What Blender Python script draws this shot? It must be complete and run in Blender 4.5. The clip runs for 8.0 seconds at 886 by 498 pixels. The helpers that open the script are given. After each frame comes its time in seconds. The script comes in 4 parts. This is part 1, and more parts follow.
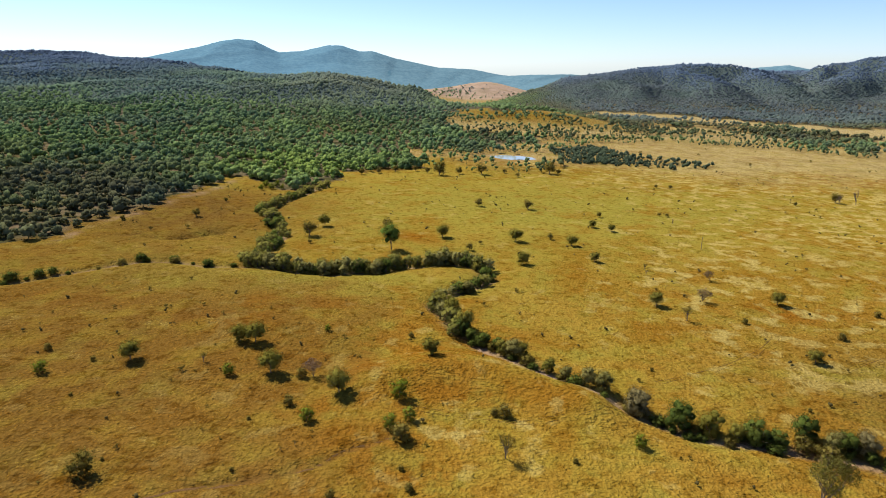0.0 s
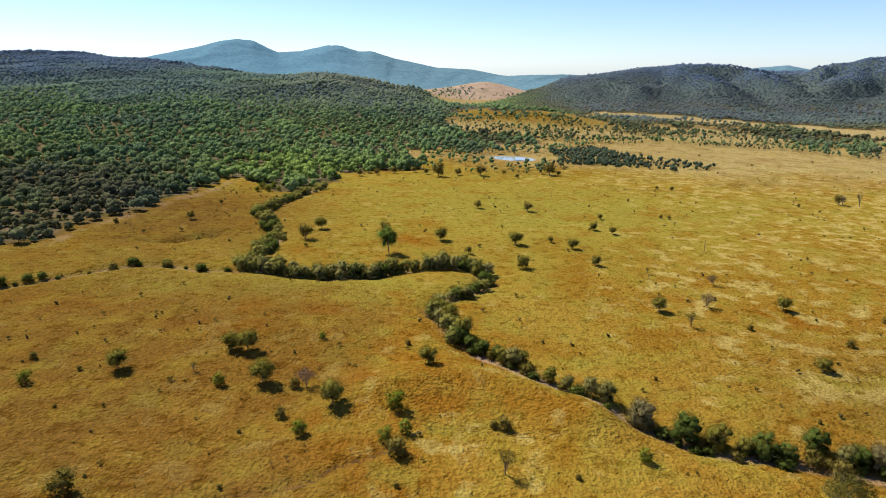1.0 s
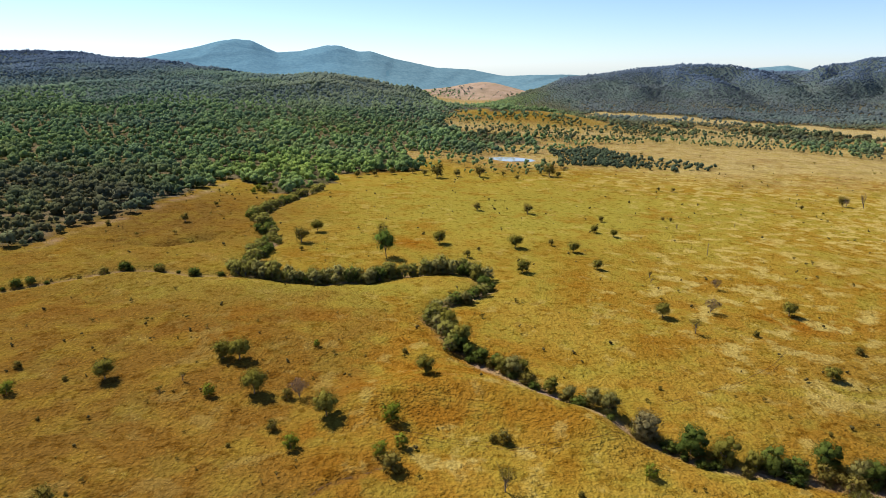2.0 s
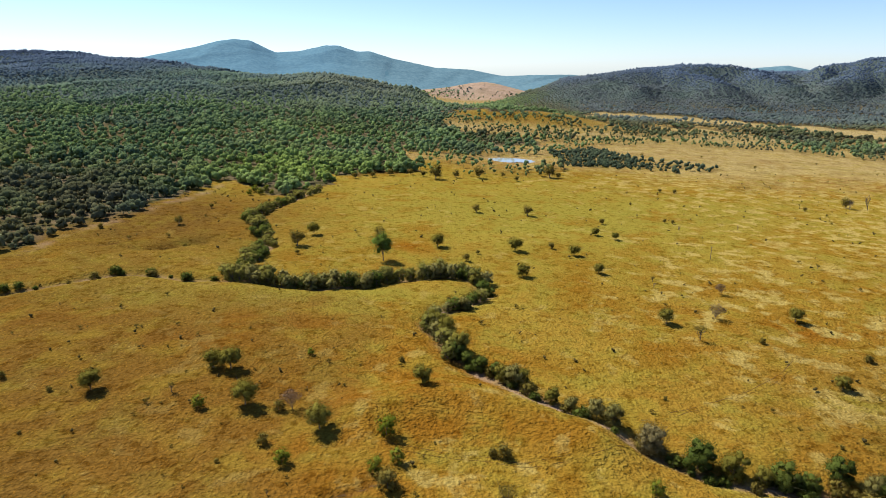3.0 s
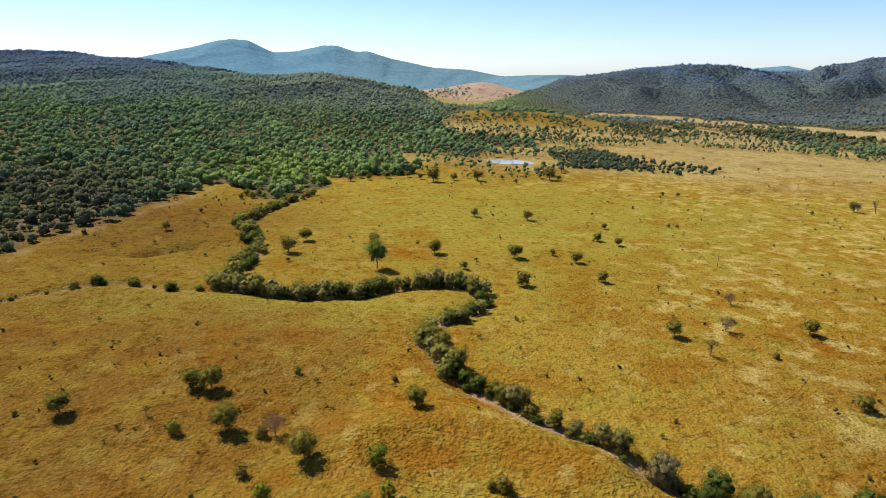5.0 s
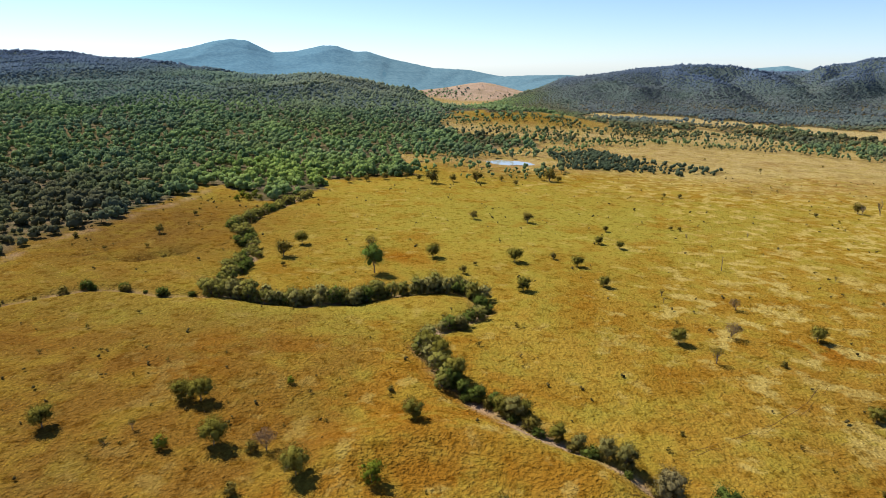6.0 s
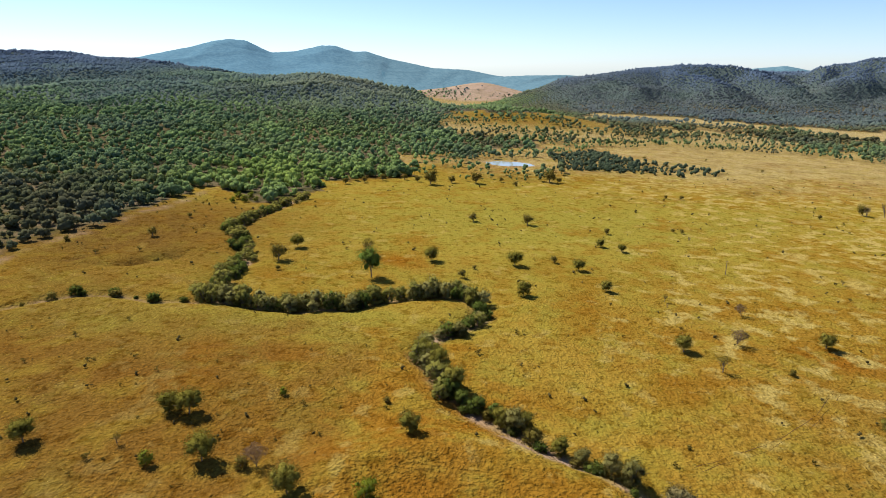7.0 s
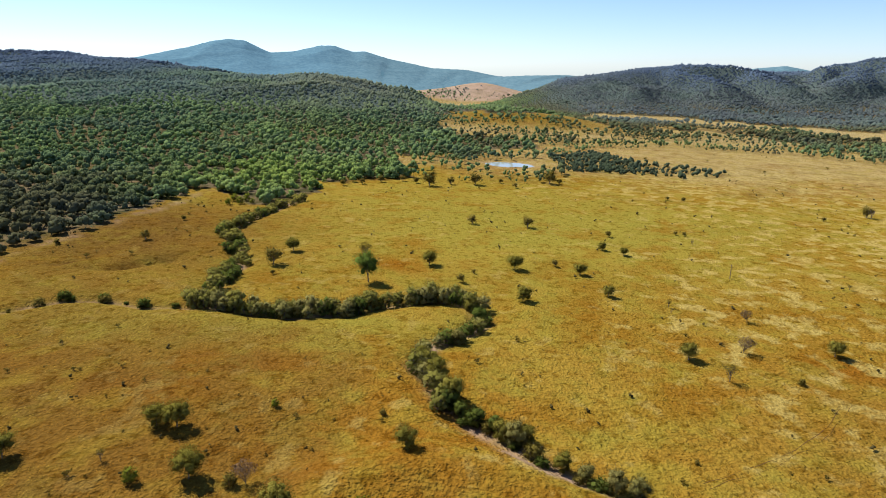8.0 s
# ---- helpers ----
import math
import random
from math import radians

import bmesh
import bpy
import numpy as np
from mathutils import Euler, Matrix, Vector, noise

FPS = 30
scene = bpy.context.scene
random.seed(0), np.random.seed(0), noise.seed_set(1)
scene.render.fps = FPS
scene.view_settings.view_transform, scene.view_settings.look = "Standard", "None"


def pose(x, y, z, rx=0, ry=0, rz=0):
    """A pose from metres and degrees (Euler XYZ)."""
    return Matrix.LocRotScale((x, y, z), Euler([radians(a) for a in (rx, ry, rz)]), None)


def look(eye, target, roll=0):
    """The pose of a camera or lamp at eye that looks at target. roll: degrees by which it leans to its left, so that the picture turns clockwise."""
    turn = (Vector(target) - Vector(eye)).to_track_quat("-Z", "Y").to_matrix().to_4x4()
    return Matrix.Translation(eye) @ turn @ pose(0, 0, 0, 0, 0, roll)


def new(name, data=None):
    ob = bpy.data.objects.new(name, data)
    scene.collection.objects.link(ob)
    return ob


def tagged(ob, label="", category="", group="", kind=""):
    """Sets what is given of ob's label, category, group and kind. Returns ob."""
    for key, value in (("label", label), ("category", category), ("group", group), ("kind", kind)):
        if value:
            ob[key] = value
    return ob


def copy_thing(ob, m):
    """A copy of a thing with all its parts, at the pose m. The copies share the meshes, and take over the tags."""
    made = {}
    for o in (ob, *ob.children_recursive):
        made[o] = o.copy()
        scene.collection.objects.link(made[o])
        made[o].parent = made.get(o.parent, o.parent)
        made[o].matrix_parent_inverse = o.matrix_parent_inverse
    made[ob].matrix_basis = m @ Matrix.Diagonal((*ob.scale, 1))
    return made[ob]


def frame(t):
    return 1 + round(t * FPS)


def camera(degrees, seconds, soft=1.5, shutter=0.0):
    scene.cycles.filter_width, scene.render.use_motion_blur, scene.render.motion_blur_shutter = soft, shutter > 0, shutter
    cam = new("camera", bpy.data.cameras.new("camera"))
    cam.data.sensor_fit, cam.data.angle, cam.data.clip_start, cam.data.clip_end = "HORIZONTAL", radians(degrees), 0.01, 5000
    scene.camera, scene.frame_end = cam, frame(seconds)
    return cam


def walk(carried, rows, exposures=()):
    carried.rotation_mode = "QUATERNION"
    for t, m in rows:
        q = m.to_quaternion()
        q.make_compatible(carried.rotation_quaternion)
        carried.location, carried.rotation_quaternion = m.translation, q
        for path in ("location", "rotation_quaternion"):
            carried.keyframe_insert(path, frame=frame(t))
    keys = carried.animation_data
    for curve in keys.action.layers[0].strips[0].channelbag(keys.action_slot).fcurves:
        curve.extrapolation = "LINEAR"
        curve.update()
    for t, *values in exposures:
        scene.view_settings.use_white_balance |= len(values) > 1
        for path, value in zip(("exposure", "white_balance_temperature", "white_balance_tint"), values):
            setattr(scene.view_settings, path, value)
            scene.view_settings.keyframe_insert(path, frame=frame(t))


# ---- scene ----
import itertools

cam = camera(70.0, 8.0, soft=0.6)


def flight(t):
    """The drone's straight, nearly level glide over the valley."""
    return pose(0.443 * t - 0.0042 * t * t, 5.461 * t + 0.0155 * t * t, 80 - 0.031 * t - 0.0046 * t * t,
                90 - 16.173 + 0.0074 * t, -0.0055 * t, -0.0571 * t)


walk(cam, [(0.5 * k, flight(0.5 * k)) for k in range(17)])

# ---- light ----
SUN_ELEVATION, SUN_AZIMUTH = 51.0, -50.0  # degrees; azimuth clockwise from straight ahead (+y)
world = bpy.data.worlds.new("sky")
world.use_nodes = True
scene.world = world
sky = world.node_tree.nodes.new("ShaderNodeTexSky")
sky.sky_type, sky.sun_disc = "NISHITA", False
sky.sun_elevation, sky.sun_rotation = radians(SUN_ELEVATION), radians(SUN_AZIMUTH)
sky.air_density, sky.dust_density, sky.ozone_density, sky.altitude = 0.8, 0.25, 2.5, 400
tinge = world.node_tree.nodes.new("ShaderNodeMix")
tinge.data_type, tinge.blend_type = "RGBA", "MULTIPLY"
tinge.inputs[0].default_value, tinge.inputs[7].default_value = 1.0, (0.85, 0.92, 1.12, 1)
world.node_tree.links.new(sky.outputs[0], tinge.inputs[6])
world.node_tree.links.new(tinge.outputs[2], world.node_tree.nodes["Background"].inputs[0])
world.node_tree.nodes["Background"].inputs[1].default_value = 0.085
sun = new("sun", bpy.data.lights.new("sun", "SUN"))
sun.data.energy, sun.data.angle, sun.data.color = 4.6, radians(0.55), (1.0, 0.94, 0.84)
to_sun = Vector((math.sin(radians(SUN_AZIMUTH)) * math.cos(radians(SUN_ELEVATION)),
                 math.cos(radians(SUN_AZIMUTH)) * math.cos(radians(SUN_ELEVATION)), math.sin(radians(SUN_ELEVATION))))
sun.matrix_world = Matrix.Translation((0, 0, 300)) @ to_sun.to_track_quat("Z", "Y").to_matrix().to_4x4()
scene.view_settings.exposure = 0.85


# ---- materials ----
def nodes_of(name):
    m = bpy.data.materials.new(name)
    m.use_nodes = True
    return m, m.node_tree.nodes, m.node_tree.links


def mixed(nodes, links, kind, factor, a, b):
    n = nodes.new("ShaderNodeMix")
    n.data_type, n.blend_type = "RGBA", kind
    for socket, value in ((n.inputs[0], factor), (n.inputs[6], a), (n.inputs[7], b)):
        if hasattr(value, "is_linked"):
            links.new(value, socket)
        else:
            socket.default_value = (*value, 1) if isinstance(value, tuple) else value
    return n.outputs[2]


def mapped(nodes, links, value, a, b, c=0.0, d=1.0):
    n = nodes.new("ShaderNodeMapRange")
    n.interpolation_type = "SMOOTHSTEP"
    links.new(value, n.inputs[0])
    for k, v in enumerate((a, b, c, d)):
        n.inputs[k + 1].default_value = v
    return n.outputs[0]


def speckle(nodes, links, coords, size, detail=3.0, rough=0.6, stretch=None):
    n = nodes.new("ShaderNodeTexNoise")
    n.inputs["Scale"].default_value, n.inputs["Detail"].default_value, n.inputs["Roughness"].default_value = 1 / size, detail, rough
    if stretch:
        s = nodes.new("ShaderNodeMapping")
        s.inputs["Scale"].default_value = stretch
        links.new(coords, s.inputs[0])
        coords = s.outputs[0]
    links.new(coords, n.inputs["Vector"])
    return n.outputs[0]


def product(nodes, links, a, b, how="MULTIPLY"):
    n = nodes.new("ShaderNodeMath")
    n.operation, n.use_clamp = how, True
    for socket, value in zip(n.inputs, (a, b)):
        if hasattr(value, "is_linked"):
            links.new(value, socket)
        else:
            socket.default_value = value
    return n.outputs[0]


def attribute(nodes, name):
    n = nodes.new("ShaderNodeAttribute")
    n.attribute_name = name
    return n.outputs["Fac"]


GREEN, GOLD, LUSH = (0.262, 0.198, 0.029), (0.300, 0.196, 0.031), (0.240, 0.216, 0.036)
STRAW, STRAW_HAZE, RUST = (0.372, 0.286, 0.084), (0.360, 0.290, 0.160), (0.228, 0.098, 0.010)
SOIL, LITTER_FALLOFF, BARE = (0.290, 0.202, 0.142), (0.135, 0.078, 0.019), (0.350, 0.255, 0.188)


def grass_colour(nodes, links, coords):
    """Pasture that changes from green to straw and rust by how the land lies, in patches of several sizes."""
    large = speckle(nodes, links, coords, 38, 3, 0.55)
    middle = speckle(nodes, links, coords, 9, 4, 0.55)
    fine = speckle(nodes, links, coords, 0.9, 2, 0.55)
    patch = speckle(nodes, links, coords, 8.0, 4, 0.52)
    dry = attribute(nodes, "straw")
    spread = product(nodes, links, patch, product(nodes, links, dry, 0.10), "ADD")
    straw = product(nodes, links, mapped(nodes, links, dry, 0.05, 0.85), mapped(nodes, links, spread, 0.56, 0.66))
    straw = product(nodes, links, straw, mapped(nodes, links, dry, 0.85, 1.0, 0, 0.5), "MAXIMUM")
    straw = product(nodes, links, straw, mapped(nodes, links, speckle(nodes, links, coords, 75, 3, 0.6), 0.38, 0.56, 0.4, 1.0))
    straw = product(nodes, links, straw, mapped(nodes, links, patch, 0.58, 0.66, 0, 0.42), "ADD")
    rust = product(nodes, links, attribute(nodes, "rust"), mapped(nodes, links, middle, 0.36, 0.60, 0.4, 1.0))
    rust = product(nodes, links, rust, product(nodes, links, mapped(nodes, links, large, 0.50, 0.38), mapped(nodes, links, middle, 0.62, 0.46, 0, 0.46)), "ADD")
    colour = mixed(nodes, links, "MIX", mapped(nodes, links, product(nodes, links, product(nodes, links, middle, 0.45), product(nodes, links, large, 0.55), "ADD"), 0.42, 0.58), GREEN, GOLD)
    colour = mixed(nodes, links, "MIX", product(nodes, links, attribute(nodes, "lush"), 0.75), colour, LUSH)
    colour = mixed(nodes, links, "MIX", rust, colour, RUST)
    sward = speckle(nodes, links, coords, 17, 5, 0.6)
    colour = mixed(nodes, links, "MIX", mapped(nodes, links, sward, 0.52, 0.63, 0, 0.42), colour, LUSH)
    colour = mixed(nodes, links, "MIX", mapped(nodes, links, sward, 0.46, 0.36, 0, 0.34), colour, RUST)
    colour = mixed(nodes, links, "MIX", straw, colour, STRAW)
    # distant straw grows paler and greyer, the air's haze mixed into its colour
    colour = mixed(nodes, links, "MIX", product(nodes, links, attribute(nodes, "straw_haze"), mapped(nodes, links, middle, 0.3, 0.6, 0.3, 0.9)), colour, STRAW_HAZE)
    litter_falloff = product(nodes, links, attribute(nodes, "litter_falloff"), mapped(nodes, links, middle, 0.25, 0.6, 0.55, 1.0))
    # old leaf and grass, plus the darkening of the view's lower corners
    colour = mixed(nodes, links, "MIX", litter_falloff, colour, LITTER_FALLOFF)
    cell = nodes.new("ShaderNodeTexVoronoi")
    cell.inputs["Scale"].default_value = 1 / 0.85
    links.new(coords, cell.inputs["Vector"])
    gap = product(nodes, links, cell.outputs["Distance"], product(nodes, links, fine, 0.25), "SUBTRACT")
    # creases between the grass mounds, painted darker as shade
    colour = mixed(nodes, links, "MULTIPLY", mapped(nodes, links, gap, 0.30, 0.62, 0, 0.26), colour, (0.42, 0.36, 0.22))
    sedge = speckle(nodes, links, coords, 3.0, 4, 0.65)
    colour = mixed(nodes, links, "MULTIPLY", mapped(nodes, links, sedge, 0.50, 0.66, 0, 0.85), colour, (0.58, 0.51, 0.36))
    # low spots of the fine relief get painted shade as well
    return mixed(nodes, links, "MULTIPLY", mapped(nodes, links, fine, 0.54, 0.30, 0, 0.3), colour, (0.42, 0.36, 0.22)), middle, product(nodes, links, fine, product(nodes, links, gap, 0.32), "SUBTRACT")


def ground_material():
    m, nodes, links = nodes_of("pasture")
    coords = nodes.new("ShaderNodeNewGeometry").outputs["Position"]
    colour, middle, fine = grass_colour(nodes, links, coords)
    colour = mixed(nodes, links, "MIX", product(nodes, links, attribute(nodes, "undergrowth"), mapped(nodes, links, middle, 0.25, 0.5, 0.8, 1.0)), colour, mixed(nodes, links, "MIX", mapped(nodes, links, middle, 0.4, 0.65), (0.050, 0.052, 0.024), (0.150, 0.115, 0.070)))
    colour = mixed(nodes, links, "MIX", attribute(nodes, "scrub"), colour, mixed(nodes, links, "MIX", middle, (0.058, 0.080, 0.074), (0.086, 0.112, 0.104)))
    # ground beyond the valley's head is blued, aerial haze in the base colour
    colour = mixed(nodes, links, "MIX", attribute(nodes, "blue_haze"), colour, mixed(nodes, links, "MIX", speckle(nodes, links, coords, 18, 6, 0.75), (0.080, 0.172, 0.226), (0.100, 0.194, 0.240)))
    soil = product(nodes, links, attribute(nodes, "soil"), mapped(nodes, links, middle, 0.2, 0.6, 0.5, 1.0))
    colour = mixed(nodes, links, "MIX", soil, colour, mixed(nodes, links, "MIX", speckle(nodes, links, coords, 1.2), SOIL, (0.335, 0.235, 0.158)))
    colour = mixed(nodes, links, "MIX", product(nodes, links, attribute(nodes, "bare"), mapped(nodes, links, speckle(nodes, links, coords, 30, 4, 0.6), 0.3, 0.6, 0.6, 1.0)), colour, BARE)
    shader = nodes["Principled BSDF"]
    shader.inputs["Roughness"].default_value, shader.inputs["Specular IOR Level"].default_value = 1.0, 0.0
    colour = mixed(nodes, links, "MIX", product(nodes, links, attribute(nodes, "rut"), 0.5), colour, (0.11, 0.058, 0.022))
    # ground under the tussocks darkened, their shade multiplied into the colour
    links.new(mixed(nodes, links, "MULTIPLY", attribute(nodes, "gap_shade"), colour, (0.43, 0.375, 0.275)), shader.inputs["Base Color"])
    bump = nodes.new("ShaderNodeBump")
    bump.inputs["Strength"].default_value, bump.inputs["Distance"].default_value = 1.0, 0.64
    swell = nodes.new("ShaderNodeMath")
    swell.operation = "MULTIPLY_ADD"
    swell.inputs[1].default_value = 1.3
    links.new(speckle(nodes, links, coords, 2.2, 3, 0.6), swell.inputs[0])
    links.new(fine, swell.inputs[2])
    links.new(swell.outputs[0], bump.inputs["Height"])
    links.new(bump.outputs[0], shader.inputs["Normal"])
    return m


def tussock_material():
    m, nodes, links = nodes_of("tussock_grass")
    coords = nodes.new("ShaderNodeNewGeometry").outputs["Position"]
    colour, middle, fine = grass_colour(nodes, links, coords)
    island = nodes.new("ShaderNodeNewGeometry").outputs["Random Per Island"]
    colour = mixed(nodes, links, "MULTIPLY", mapped(nodes, links, island, 0, 1, 0, 0.4), colour, (0.66, 0.60, 0.46))
    shader = nodes["Principled BSDF"]
    links.new(colour, shader.inputs["Base Color"])
    shader.inputs["Roughness"].default_value, shader.inputs["Specular IOR Level"].default_value = 1.0, 0.0
    return m


def leafy(m, nodes, links, colour, through_share):
    """Blades and leaves: matt, and lit through from behind."""
    shader = nodes["Principled BSDF"]
    links.new(colour, shader.inputs["Base Color"])
    shader.inputs["Roughness"].default_value, shader.inputs["Specular IOR Level"].default_value = 0.8, 0.0
    thin = nodes.new("ShaderNodeBsdfTranslucent")
    links.new(colour, thin.inputs["Color"])
    both = nodes.new("ShaderNodeMixShader")
    both.inputs[0].default_value = through_share
    links.new(shader.outputs[0], both.inputs[1])
    links.new(thin.outputs[0], both.inputs[2])
    links.new(both.outputs[0], nodes["Material Output"].inputs[0])
    return m


def leaf_material(name, a, b, each=True, regions=(), through_share=0.44):
    """Leaves between two colours: tree by tree, and clump by clump."""
    m, nodes, links = nodes_of(name)
    if each:
        chance = nodes.new("ShaderNodeObjectInfo").outputs["Random"]
    else:
        chance = attribute(nodes, "tint")
    island = nodes.new("ShaderNodeNewGeometry").outputs["Random Per Island"]
    share = product(nodes, links, product(nodes, links, chance, 0.6), product(nodes, links, island, 0.4), "ADD")
    colour = mixed(nodes, links, "MIX", share, a, b)
    for where, low, high in regions:
        colour = mixed(nodes, links, "MIX", attribute(nodes, where), colour, mixed(nodes, links, "MIX", share, low, high))
    return leafy(m, nodes, links, colour, through_share)


def bark_material(name, a, b):
    m, nodes, links = nodes_of(name)
    coords = nodes.new("ShaderNodeTexCoord").outputs["Object"]
    grain = speckle(nodes, links, coords, 0.25, 4, 0.65, (1, 1, 0.25))
    shader = nodes["Principled BSDF"]
    links.new(mixed(nodes, links, "MIX", mapped(nodes, links, grain, 0.35, 0.65), a, b), shader.inputs["Base Color"])
    shader.inputs["Roughness"].default_value, shader.inputs["Specular IOR Level"].default_value = 0.9, 0.1
    return m


def water_material():
    m, nodes, links = nodes_of("pond_water")
    shader = nodes["Principled BSDF"]
    coords = nodes.new("ShaderNodeNewGeometry").outputs["Position"]
    links.new(mixed(nodes, links, "MIX", speckle(nodes, links, coords, 9), (0.25, 0.30, 0.29), (0.31, 0.33, 0.28)), shader.inputs["Base Color"])
    shader.inputs["Roughness"].default_value, shader.inputs["IOR"].default_value = 0.06, 1.33
    bump = nodes.new("ShaderNodeBump")
    bump.inputs["Strength"].default_value, bump.inputs["Distance"].default_value = 0.15, 0.05
    links.new(speckle(nodes, links, coords, 1.1), bump.inputs["Height"])
    links.new(bump.outputs[0], shader.inputs["Normal"])
    return m


PASTURE, TUSSOCK, WATER = ground_material(), tussock_material(), water_material()
OLIVE = leaf_material("olive_leaves", (0.175, 0.158, 0.026), (0.262, 0.228, 0.044))
DARK_GREEN = leaf_material("dark_green_leaves", (0.074, 0.104, 0.020), (0.154, 0.178, 0.035))
GREY_GREEN = leaf_material("grey_green_leaves", (0.185, 0.170, 0.045), (0.275, 0.240, 0.078))
MID_GREEN = leaf_material("mid_green_leaves", (0.125, 0.185, 0.030), (0.185, 0.240, 0.050))
ROW_PALE = leaf_material("creek_row_grey_leaves", (0.200, 0.188, 0.056), (0.300, 0.264, 0.086))
ROW_OLIVE = leaf_material("creek_row_olive_leaves", (0.172, 0.168, 0.036), (0.270, 0.244, 0.056))
BRIGHT = leaf_material("fresh_green_leaves", (0.165, 0.200, 0.018), (0.205, 0.220, 0.030))
PALE_TWIGS = leaf_material("pale_dry_twigs", (0.215, 0.176, 0.072), (0.310, 0.252, 0.112), through_share=0.4)
TWIGS = leaf_material("pinkish_dry_twigs", (0.185, 0.125, 0.085), (0.285, 0.200, 0.145), through_share=0.2)
BROWN_GREEN = leaf_material("brownish_leaves", (0.165, 0.132, 0.026), (0.250, 0.196, 0.046))
# The hill pair is blued: haze over the hill woods, put into the leaves.
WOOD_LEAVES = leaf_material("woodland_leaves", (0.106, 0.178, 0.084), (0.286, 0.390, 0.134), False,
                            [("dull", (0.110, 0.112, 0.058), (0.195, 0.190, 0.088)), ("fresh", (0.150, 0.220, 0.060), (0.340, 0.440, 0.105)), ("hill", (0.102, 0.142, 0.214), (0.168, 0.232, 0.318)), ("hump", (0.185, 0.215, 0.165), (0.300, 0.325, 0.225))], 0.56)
LOW_SCRUB = leaf_material("dry_scrub_leaves", (0.070, 0.055, 0.020), (0.160, 0.125, 0.045), False)
DARK_SCRUB = leaf_material("dark_scrub_leaves", (0.055, 0.080, 0.046), (0.110, 0.140, 0.080), False)
# Canopy for the far range: blue of the distance haze put into its colour.
HAZED_LEAVES, _nodes, _links = nodes_of("hazed_mountain_canopy")
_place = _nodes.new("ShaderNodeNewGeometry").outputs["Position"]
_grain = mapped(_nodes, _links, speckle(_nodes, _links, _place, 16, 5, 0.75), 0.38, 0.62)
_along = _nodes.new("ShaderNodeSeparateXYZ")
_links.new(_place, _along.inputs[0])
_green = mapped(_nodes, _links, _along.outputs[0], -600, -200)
_haze_tint = mixed(_nodes, _links, "MIX", _grain, (0.076, 0.156, 0.210), (0.106, 0.198, 0.248))
_links.new(mixed(_nodes, _links, "MIX", _green, _haze_tint, mixed(_nodes, _links, "MIX", _grain, (0.076, 0.146, 0.182), (0.114, 0.192, 0.224))), _nodes["Principled BSDF"].inputs["Base Color"])
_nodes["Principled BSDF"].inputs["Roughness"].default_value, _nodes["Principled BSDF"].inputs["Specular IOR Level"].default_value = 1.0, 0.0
BARK = bark_material("grey_brown_bark", (0.11, 0.085, 0.06), (0.22, 0.18, 0.14))
EARTH = bark_material("trodden_earth", (0.075, 0.036, 0.009), (0.115, 0.062, 0.018))
DEAD_WOOD = bark_material("bleached_dead_wood", (0.13, 0.095, 0.065), (0.25, 0.19, 0.13))


# ---- land form ----
def bumps(x, y, seed, size, octaves=4):
    """Smooth value noise in about -1 to 1, on arrays."""
    x, y = np.asarray(x, float), np.asarray(y, float)
    out, amp, norm = np.zeros(np.broadcast(x, y).shape), 1.0, 0.0
    table = np.random.RandomState(seed).rand(4096) * 2 - 1
    for o in range(octaves):
        u, v = x / size * 2**o + 17.3 * o, y / size * 2**o + 5.1 * o
        i, j = np.floor(u).astype(int), np.floor(v).astype(int)
        a, b = u - i, v - j
        a, b = a * a * (3 - 2 * a), b * b * (3 - 2 * b)
        def cell(p, q):
            return table[(p * 1619 + q * 31337 + (p * q % 97) * 7 + o * 131) % 4096]
        low = cell(i, j) * (1 - a) + cell(i + 1, j) * a
        high = cell(i, j + 1) * (1 - a) + cell(i + 1, j + 1) * a
        out += amp * (low * (1 - b) + high * b)
        norm += amp
        amp *= 0.5
    return out / norm * 1.6


def to_line(x, y, line):
    """Distance to a polyline, and the third number of its points carried along it."""
    best, value = np.full(np.shape(x), 1e9), np.zeros(np.shape(x))
    for p, q in zip(line[:-1], line[1:]):
        dx, dy = q[0] - p[0], q[1] - p[1]
        t = np.clip(((x - p[0]) * dx + (y - p[1]) * dy) / (dx * dx + dy * dy), 0, 1)
        d = np.hypot(x - p[0] - t * dx, y - p[1] - t * dy)
        near = d < best
        best = np.where(near, d, best)
        if len(p) > 2:
            value = np.where(near, p[2] + t * (q[2] - p[2]), value)
    return best, value


def inside(x, y, polygon):
    x, y = np.asarray(x, float), np.asarray(y, float)
    hit = np.zeros(x.shape, bool)
    for (ax, ay), (bx, by) in zip(polygon, polygon[1:] + polygon[:1]):
        if ay != by:
            hit ^= ((ay > y) != (by > y)) & (x < (bx - ax) * (y - ay) / (by - ay) + ax)
    return hit


def smooth(a, b, v):
    t = np.clip((v - a) / (b - a), 0, 1)
    return t * t * (3 - 2 * t)


